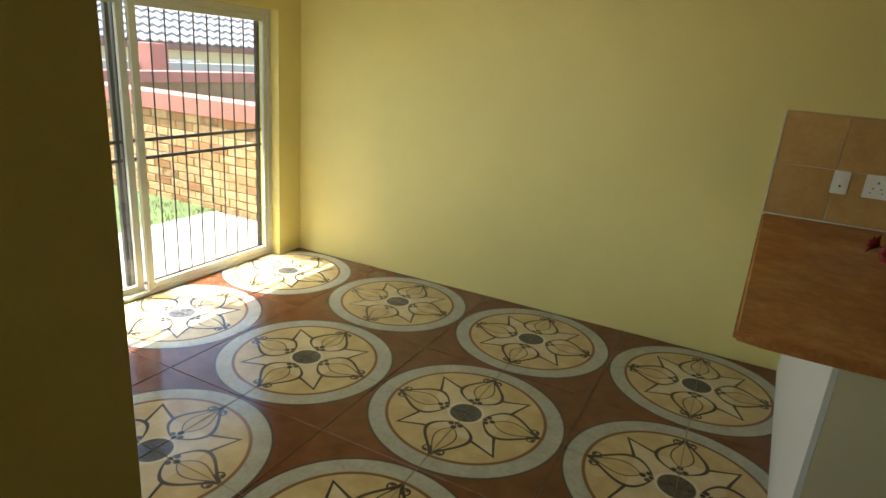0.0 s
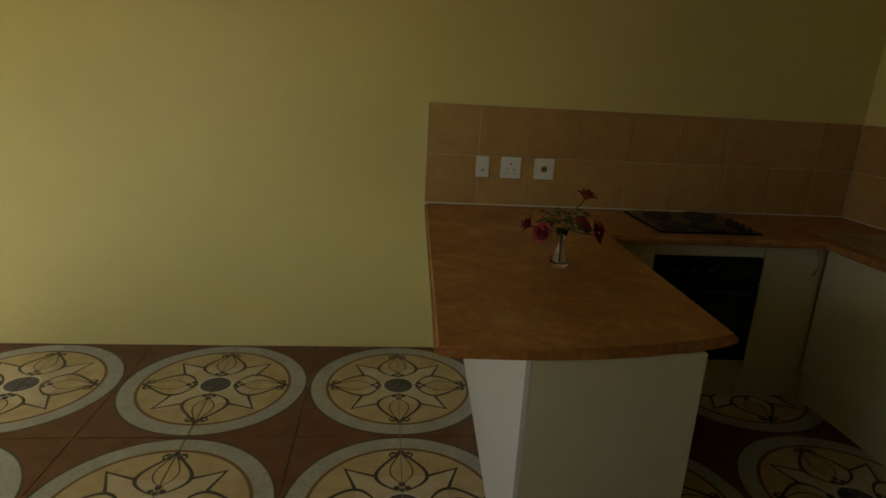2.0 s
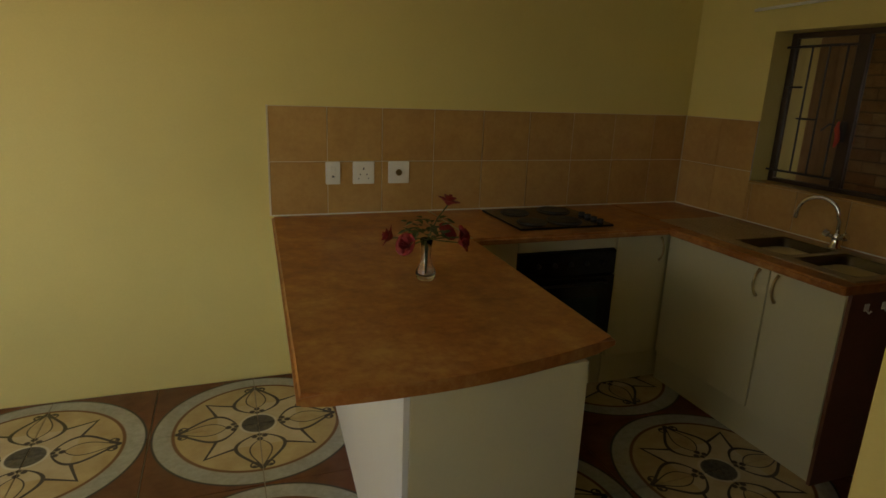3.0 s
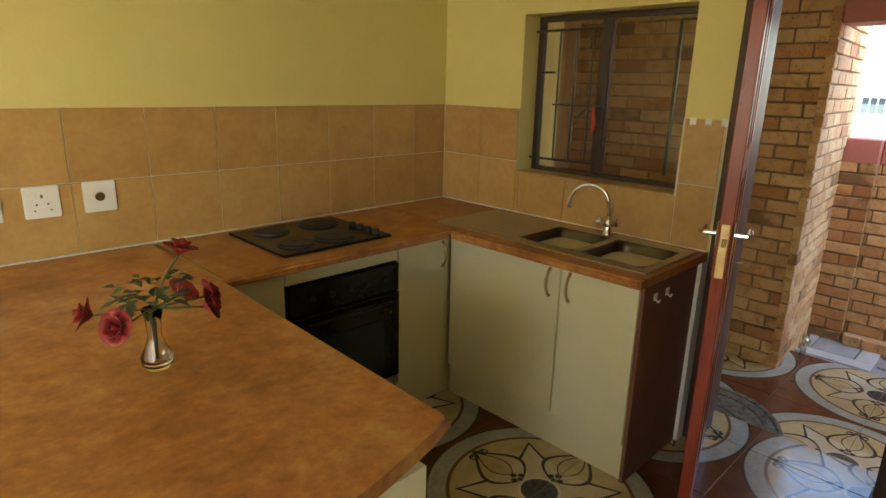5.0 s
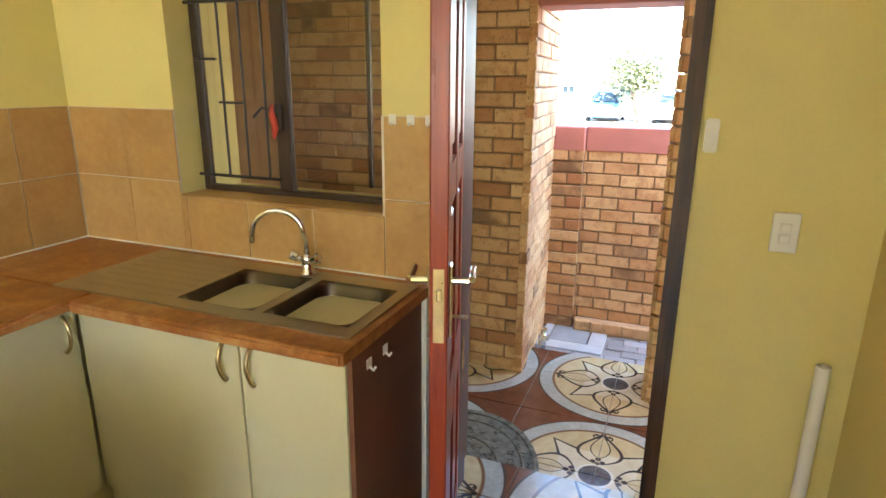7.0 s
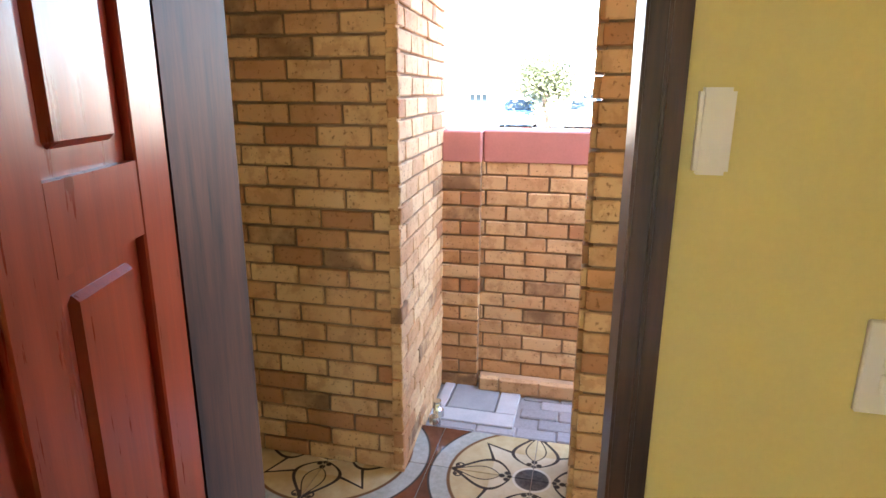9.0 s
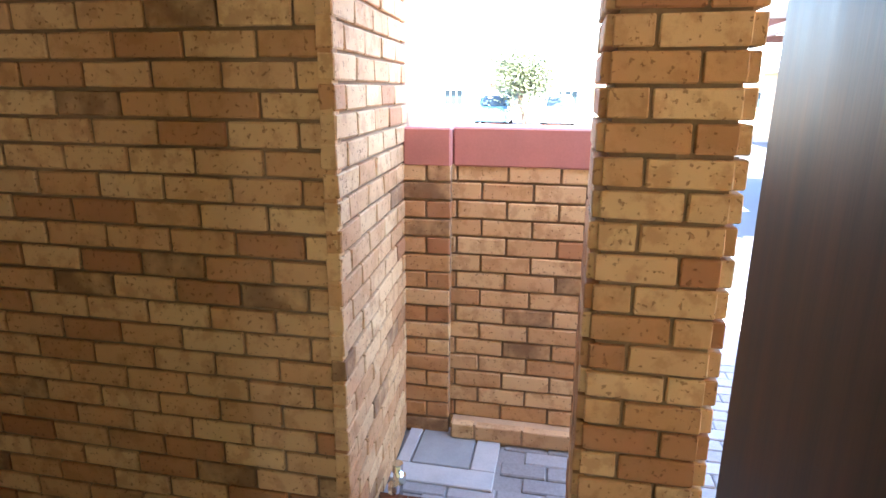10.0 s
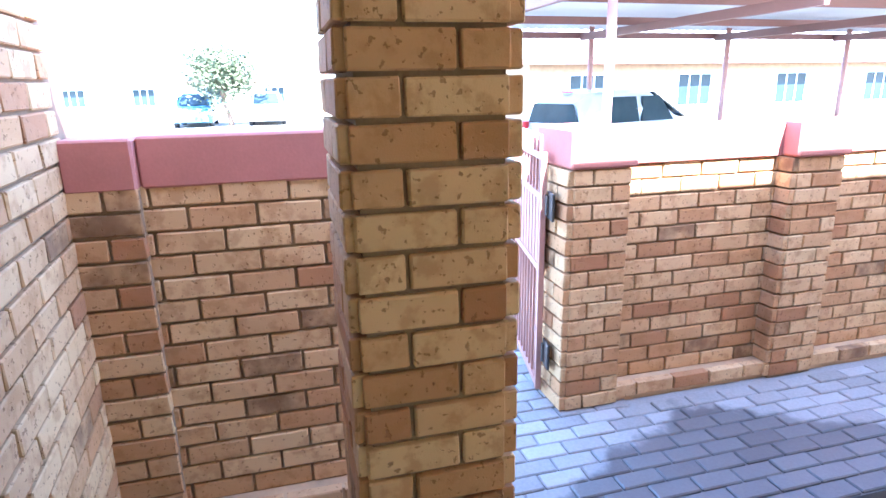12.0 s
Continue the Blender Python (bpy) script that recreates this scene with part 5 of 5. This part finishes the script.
def car(x, y, angle, paint, label):
    base = empty("car", x, y, street_z(x + math.cos(radians(angle)) * 2), label=label, category="car", group="parked cars")
    L, W = 3.9, 1.62
    # lower body and cabin as cross-sections along the length
    def loft(sections, mat, name):
        bm = bmesh.new()
        rings = []
        for sx, w0, w1, z0, z1 in sections:
            ring = [(-w0, z0), (-w0 * 1.02, z0 + (z1 - z0) * .45), (-w1, z1 - 0.06), (-w1 + 0.09, z1), (w1 - 0.09, z1), (w1, z1 - 0.06), (w0 * 1.02, z0 + (z1 - z0) * .45), (w0, z0)]
            rings.append([bm.verts.new((sx, a, b)) for a, b in ring])
        for a, b in zip(rings, rings[1:]):
            for k in range(8):
                bm.faces.new((a[k], a[(k + 1) % 8], b[(k + 1) % 8], b[k]))
        bm.faces.new(rings[0][::-1])
        bm.faces.new(rings[-1])
        return mesh_object(name, bm, mat, base, smooth=False)
    h = W / 2
    loft([(0, h * .88, h * .84, .32, .80), (.12, h * .97, h * .93, .24, .92), (1.0, h, h * .96, .22, .96), (2.6, h, h * .96, .22, .95), (3.5, h * .97, h * .9, .24, .86), (3.85, h * .86, h * .75, .30, .68)], paint, "body")
    loft([(0.10, h * .86, h * .66, .90, 1.30), (.45, h * .90, h * .70, .94, 1.48), (1.3, h * .93, h * .74, .94, 1.52), (1.9, h * .92, h * .72, .94, 1.48), (2.85, h * .86, h * .70, .88, .96)], paint, "roof")
    for s in (-1, 1):
        bm = bmesh.new()
        for a, b in ((0.62, 1.32), (1.40, 2.25)):
            top_b = min(b, 1.95)
            vs = [bm.verts.new(v) for v in ((a, s * h * .96, .98), (b, s * h * .96, .98), (top_b, s * h * .83, 1.40), (a + 0.1, s * h * .83, 1.40))]
            vs2 = [bm.verts.new((v.co.x, v.co.y + s * 0.045, v.co.z)) for v in vs]
            bm.faces.new(vs2)
            for k in range(4):
                bm.faces.new((vs[k], vs[(k + 1) % 4], vs2[(k + 1) % 4], vs2[k]))
        mesh_object("side_window", bm, M_CAR_GLASS, base)
    for pts, nm in ((((0.085, .60, .96), (0.085, -.60, .96), (0.09, -.47, 1.28), (0.09, .47, 1.28)), "rear_window"), (((2.86, .60, .99), (2.86, -.60, .99), (2.0, -.52, 1.45), (2.0, .52, 1.45)), "windscreen")):
        bm = bmesh.new()
        vs = [bm.verts.new(p) for p in pts]
        vs2 = [bm.verts.new((p[0] + (0.03 if nm == "windscreen" else -0.03), p[1], p[2] + 0.02)) for p in pts]
        bm.faces.new(vs2)
        for k in range(4):
            bm.faces.new((vs[k], vs[(k + 1) % 4], vs2[(k + 1) % 4], vs2[k]))
        mesh_object(nm, bm, M_CAR_GLASS, base)
    for s in (-1, 1):
        box("tail_lamp", -0.02, 0.10, min(s * .62, s * .80), max(s * .62, s * .80), .72, .98, M_LAMP_RED, base, bevel=0.02)
        box("headlamp", 3.62, 3.80, min(s * .50, s * .72), max(s * .50, s * .72), .62, .76, M_CHROME, base, bevel=0.03)
        for wx in (0.68, 3.1):
            bm = bmesh.new()
            add_tube(bm, [(wx, s * (h - .17), .29), (wx, s * (h - .15), .29), (wx, s * (h + .0), .29), (wx, s * (h + .015), .29)], .29, 20, radii=[.27, .29, .29, .27])
            wh = mesh_object("wheel", bm, M_TYRE, base)
            bm = bmesh.new()
            add_tube(bm, [(wx, s * (h + .012), .29), (wx, s * (h + .022), .29)], .18, 16, radii=[.18, .15])
            rim = mesh_object("rim", bm, M_CHROME, wh)
    box("bumper", -0.09, 0.05, -h * .9, h * .9, .30, .55, paint, base, bevel=0.05, segments=2)
    box("brake_light", 0.36, 0.42, -0.12, 0.12, 1.47, 1.50, M_LAMP_RED, base, bevel=0.006)
    base.rotation_euler = (0, 0, radians(angle))


car(13.0, -2.85, -72, M_CAR_SILVER, "silver hatchback parked under the carport")
car(35.9, 5.2, 180, M_CAR_BLUE, "blue hatchback parked across the court")
car(35.9, 2.0, 180, M_CAR_WHITE, "white hatchback parked across the court")


def house(x0, x1, y0, y1, wall_h, ridge, face, mat, roof_mat, label, tiles=False):
    """A single-storey house: walls, hipped roof, windows and a door on the side that faces the place."""
    base = empty("house", (x0 + x1) / 2, (y0 + y1) / 2, GROUND_Z, label=label, category="house")
    inv = Matrix.Translation(-base.location)
    parts = [box("wall", x0, x1, y0, y1, GROUND_Z - 0.1, wall_h, mat)]
    bm = bmesh.new()
    e = 0.5
    my, dx = (x0 + x1) / 2, (x1 - x0) / 2
    c = [(x0 - e, y0 - e, wall_h - 0.12), (x1 + e, y0 - e, wall_h - 0.12), (x1 + e, y1 + e, wall_h - 0.12), (x0 - e, y1 + e, wall_h - 0.12)]
    r = [(my, y0 + dx, ridge), (my, y1 - dx, ridge)]
    v = [bm.verts.new(p) for p in c + r]
    for f in ((0, 1, 4), (1, 2, 5, 4), (2, 3, 5), (3, 0, 4, 5), (3, 2, 1, 0)):
        bm.faces.new([v[k] for k in f])
    parts.append(mesh_object("roof", bm, roof_mat, None))
    fx = x1 if face > 0 else x0
    if tiles:
        # rows of roof tiles on the slope that is seen
        bm = bmesh.new()
        rows, cols = 16, 70
        for i in range(rows):
            t0, t1 = i / rows, (i + 1.12) / rows
            xa, xb = fx + face * e + (my - fx - face * e) * t0, fx + face * e + (my - fx - face * e) * t1
            za, zb = wall_h - 0.12 + (ridge - wall_h + 0.12) * t0 + 0.075, wall_h - 0.12 + (ridge - wall_h + 0.12) * t1 + 0.03
            ya, yb = y0 - e + (dx + e) * t0, y1 + e - (dx + e) * t0
            n = max(6, int((yb - ya) / 0.3))
            prev = None
            for k in range(n * 4 + 1):
                yy = ya + (yb - ya) * k / (n * 4)
                wv = 0.03 * math.cos(k * math.pi / 2)
                cur = (bm.verts.new((xa, yy, za + wv)), bm.verts.new((xb, yy, zb + wv)), bm.verts.new((xa, yy, za + wv - 0.04)))
                if prev:
                    bm.faces.new((prev[0], cur[0], cur[1], prev[1]))
                    bm.faces.new((prev[2], cur[2], cur[0], prev[0]))
                prev = cur
        tl = mesh_object("roof_tiles", bm, roof_mat, None)
        tagged(tl, kind="stuff")
        parts.append(tl)
    parts.append(box("fascia", *sorted((fx + face * 0.48, fx + face * 0.52)), y0 - 0.5, y1 + 0.5, wall_h - 0.26, wall_h - 0.10, M_PURLIN))
    for k in range(int((y1 - y0) / 1.0)):
        parts.append(box("rafter_end", *sorted((fx, fx + face * 0.46)), y0 + 0.3 + k, y0 + 0.37 + k, wall_h - 0.26, wall_h - 0.14, M_PURLIN))
    n = max(1, int((y1 - y0) / 3.4))
    for k in range(n):
        cy = y0 + (k + 0.5) * (y1 - y0) / n
        w = box("window", *sorted((fx + face * 0.005, fx + face * 0.04)), cy - 0.62, cy + 0.62, wall_h - 1.55, wall_h - 0.5, M_CAR_WHITE, bevel=0.01)
        for s in (-1, 0, 1):
            pn = box("pane", *sorted((fx + face * 0.03, fx + face * 0.05)), cy + s * 0.4 - 0.17, cy + s * 0.4 + 0.17, wall_h - 1.48, wall_h - 0.57, M_CAR_GLASS)
            pn.parent = w
        parts.append(w)
    for p in parts:
        p.parent, p.matrix_parent_inverse = base, inv
    return base


house(20, 28, -24, -5.5, 2.15, 4.2, -1, M_FAR_BRICK, M_ROOF_TILE, "face brick house with dark eaves behind the carport")
house(43, 51, -4, 22, 1.9, 3.7, -1, M_PLASTER, M_ROOF_TILE, "long pale plastered house across the court")
house(43, 51, -26, -8, 1.9, 3.7, -1, M_FAR_BRICK, M_ROOF_TILE, "brick house across the court")


def tree(x, y, height, crown, seed):
    base = empty("tree", x, y, street_z(x) - 0.02, label="broad leafy tree with a forked trunk", category="tree")
    rng = random.Random(seed)
    bm = bmesh.new()
    tips = []
    def limb(p, d, length, r, depth):
        pts, rad = [p], [r]
        for i in range(4):
            d = (d + Vector((rng.uniform(-.18, .18), rng.uniform(-.18, .18), rng.uniform(-.05, .12)))).normalized()
            p = p + d * length / 4
            pts.append(p)
            rad.append(r * (1 - 0.12 * (i + 1)))
        add_tube(bm, pts, r, 7, radii=rad)
        if depth == 0:
            tips.append(p)
            return
        for k in range(3):
            a = rng.uniform(0, 2 * math.pi)
            nd = (d + Vector((math.cos(a), math.sin(a), rng.uniform(-.1, .4))) * 0.75).normalized()
            limb(p, nd, length * rng.uniform(.6, .85), r * .55, depth - 1)
        tips.append(p)
    limb(Vector((0, 0, 0)), Vector((0.05, 0.1, 1)).normalized(), height * .30, height * .035, 3)
    mesh_object("trunk", bm, M_BARK, base, smooth=True)
    bm = bmesh.new()
    for t in tips:
        for k in range(110):
            c = t + Vector((rng.gauss(0, crown * .13), rng.gauss(0, crown * .13), rng.gauss(0, crown * .10)))
            d = Vector((rng.uniform(-1, 1), rng.uniform(-1, 1), rng.uniform(-.6, .6))).normalized()
            sd = d.orthogonal().normalized()
            L = rng.uniform(.14, .28)
            bm.faces.new([bm.verts.new(c), bm.verts.new(c + d * L * .5 + sd * L * .3), bm.verts.new(c + d * L), bm.verts.new(c + d * L * .5 - sd * L * .3)])
    lv = mesh_object("leaves", bm, M_FOLIAGE, base)
    tagged(lv, kind="stuff")


tree(33.0, 3.6, 3.9, 4.6, 3)

# ---------------------------------------------------------------- garden side
box("garden_paving", -4.1, WEST - 0.22, -3.0, 4.3, -0.4, -0.03, M_CONCRETE, kind="structure", label="pale concrete strip outside the sliding door", category="paving")
lawn = box("lawn", -8.0, -4.1, -3.0, 6.2, -0.4, -0.05, M_GRASS, kind="structure", label="short green lawn", category="lawn")
rng = random.Random(12)
bm = bmesh.new()
for k in range(5000):
    px, py = rng.uniform(-7.9, -4.12), rng.uniform(2.0, 6.1)
    a, hgt = rng.uniform(0, 6.28), rng.uniform(.025, .06)
    dx, dy = 0.004 * math.cos(a), 0.004 * math.sin(a)
    bm.faces.new([bm.verts.new((px - dx, py - dy, -0.05)), bm.verts.new((px + dx, py + dy, -0.05)), bm.verts.new((px + rng.uniform(-.02, .02), py + rng.uniform(-.02, .02), -0.05 + hgt))])
mesh_object("grass", bm, M_GRASS, None, label="short green grass blades on the lawn", category="grass", kind="stuff")
gwall = box("garden_wall", -6.6, -2.95, 4.40, 4.60, -0.4, 0.86, M_MORTAR, kind="structure", label="buff brick garden wall with pink coping", category="brick wall")
brick_face(gwall, -2.95, 4.40, 180, 3.6, -0.075, 11, 0, proud=0.008, seed=31)
box("garden_wall_coping", -6.62, -2.93, 4.36, 4.64, 0.86, 1.03, M_COPING, bevel=0.008, kind="structure", label="pink painted coping on the garden wall", category="coping")
gwall2 = box("garden_wall", -8.2, -8.0, -3.0, 9.0, -0.4, 0.86, M_MORTAR, kind="structure", label="buff brick garden wall at the far side", category="brick wall")
brick_face(gwall2, -8.0, 6.4, 270, 4.4, -0.075, 11, 0, proud=0.008, seed=32)
box("garden_wall_coping", -8.24, -7.96, -3.0, 9.0, 0.86, 1.03, M_COPING, bevel=0.008, kind="structure", label="pink painted coping on the far garden wall", category="coping")
box("garden_pier", -6.95, -6.602, 4.36, 4.70, -0.4, 1.17, M_COPING, bevel=0.01, kind="structure", label="pink painted pier at the garden wall's end", category="wall pier")
house(-22, -13.5, 0, 24, 1.5, 4.3, 1, M_PLASTER, M_ROOF_TILE, "cream plastered neighbouring house with grey tiled roof", tiles=True)

box("neighbour_wall", -10.4, -10.2, 2.0, 20.0, -0.4, 1.06, M_PLASTER_GREY, kind="structure", label="low grey plastered yard wall by the neighbouring house", category="yard wall")
box("neighbour_pier", -10.19, -9.85, 8.2, 8.6, -0.4, 1.42, M_COPING, bevel=0.01, kind="structure", label="pink painted pier before the neighbouring house", category="wall pier")
bm = bmesh.new()
add_tube(bm, [(-0.55, NORTH, 2.02), (-0.55, NORTH - 0.02, 2.025), (-0.55, NORTH - 0.024, 2.026)], 0.003, 8, radii=[0.003, 0.003, 0.006])
mesh_object("nail", bm, M_BAR, None, label="small dark nail in the yellow wall", category="nail")

# ---------------------------------------------------------------- small pieces of the setting: floor and wall tiles, pavers
TILE = PITCH / 2


def tile_mesh(name, sx, sy, sz, mat, bevel=0.0015):
    bm = bmesh.new()
    add_box(bm, 0, sx, 0, sy, -sz, 0, bevel)
    me = bpy.data.meshes.new(name)
    bm.to_mesh(me)
    bm.free()
    me.materials.append(mat)
    return me


def lay(parent, x0, x1, y0, y1, z, ox, oy, mat, seed):
    """Square tiles on a grid through (ox, oy), cut at the room's edges."""
    rng = random.Random(seed)
    made = {}
    i0, i1 = math.floor((x0 - ox) / TILE), math.ceil((x1 - ox) / TILE)
    j0, j1 = math.floor((y0 - oy) / TILE), math.ceil((y1 - oy) / TILE)
    for i in range(i0, i1):
        for j in range(j0, j1):
            a, b = max(x0, ox + i * TILE + 0.0019), min(x1, ox + (i + 1) * TILE - 0.0019)
            c, d = max(y0, oy + j * TILE + 0.0019), min(y1, oy + (j + 1) * TILE - 0.0019)
            if b - a < 0.01 or d - c < 0.01:
                continue
            key = (round(b - a, 4), round(d - c, 4))
            if key not in made:
                made[key] = tile_mesh("tile", b - a, d - c, 0.008, mat)
            ob = new("tile", made[key])
            ob.parent = parent
            ob.location = (a, c, z + rng.uniform(-0.0004, 0.0004))


lay(floor, WEST - 0.06, EAST_OUT, SOUTH - 0.1, NORTH, 0.0, 0.422, 3.41, M_FLOOR_IN, 1)
lay(floor, -0.26, 1.176, -1.6, SOUTH - 0.102, 0.0, 0.422, 3.41, M_FLOOR_IN, 2)
lay(porch, EAST_OUT + 0.002, 5.06, 0.9, 4.4, PORCH_Z, 3.80, 1.715, M_FLOOR_PORCH, 3)

# wall tiles over the worktops
backing = box("splashback", 0.551, EAST - 0.001, NORTH - 0.007, NORTH + 0.0, WT_Z - 0.0, 1.455, M_GROUT_LIGHT, kind="structure", label="two rows of ochre wall tiles with pale grout", category="splashback")
backing_e = holed_wall("splashback", 'y', DOOR[1] + 0.005, NORTH - 0.008, EAST - 0.007, EAST, WT_Z - 0.0, 1.455, [(WINDOW[0], WINDOW[1], WINDOW[2], 1.455)], M_GROUT_LIGHT, label="two rows of ochre wall tiles beside the window", category="splashback")
SW, SH = 0.29, 0.2775
made = {}


def wall_tile(parent, w, h, m):
    key = (round(w, 3), round(h, 3))
    if key not in made:
        made[key] = tile_mesh("tile", w, h, 0.006, M_SPLASH)
    ob = new("tile", made[key])
    ob.parent = parent
    ob.matrix_basis = m


x = 0.553
while x < EAST - 0.02:
    w = min(SW, EAST - 0.012 - x)
    for r in range(2):
        wall_tile(backing, w - 0.004, SH - 0.004, Matrix.Translation((x, NORTH - 0.0125, WT_Z + r * SH + 0.002)) @ Matrix.Rotation(radians(90), 4, 'X') @ Matrix.Translation((0, 0, 0)))
    x += SW
y = NORTH - 0.014
while y > DOOR[1] + 0.02:
    w = min(SW, y - DOOR[1] - 0.008)
    lo, hi = WINDOW[0], WINDOW[1]
    cuts = sorted({y - w, y, *[c for c in (lo, hi) if y - w + 0.015 < c < y - 0.015]})
    for r in range(2):
        z0 = WT_Z + r * SH + 0.002
        for a, b in zip(cuts, cuts[1:]):
            z1 = WT_Z + (r + 1) * SH - 0.002
            if lo < (a + b) / 2 < hi:
                z1 = min(z1, WINDOW[2] - 0.003)
            if z1 - z0 > 0.02:
                m = Matrix(((0, 0, -1, EAST - 0.0125), (1, 0, 0, a + 0.002 * (a == y - w)), (0, 1, 0, z0), (0, 0, 0, 1)))
                wall_tile(backing_e, b - a - 0.004 * (a == y - w), z1 - z0, m)
    y -= SW

# pavers outside the porch
bed = box("paving", 5.06, 6.9, -3.4, 2.4, -0.4, GROUND_Z - 0.012, M_PAVER, kind="structure", label="grey concrete block paving, wet in places", category="paving")
paver = tile_mesh("paver", 0.094, 0.204, 0.05, M_PAVER, 0.006)
rng = random.Random(5)
for i in range(18):
    for j in range(28):
        px, py = 5.065 + i * 0.1, -3.3 + j * 0.21 + (0.105 if i % 2 else 0)
        if py < -1.9 or py > 2.06 or (px > 5.87 and not -0.05 < py < 1.1) or (px > 5.26 and py > 1.66):
            continue
        ob = new("paver", paver)
        ob.parent = bed
        ob.location = (px, py, GROUND_Z + rng.uniform(-0.003, 0.003))
        ob.rotation_euler = (rng.uniform(-.006, .006), rng.uniform(-.006, .006), rng.uniform(-.008, .008))
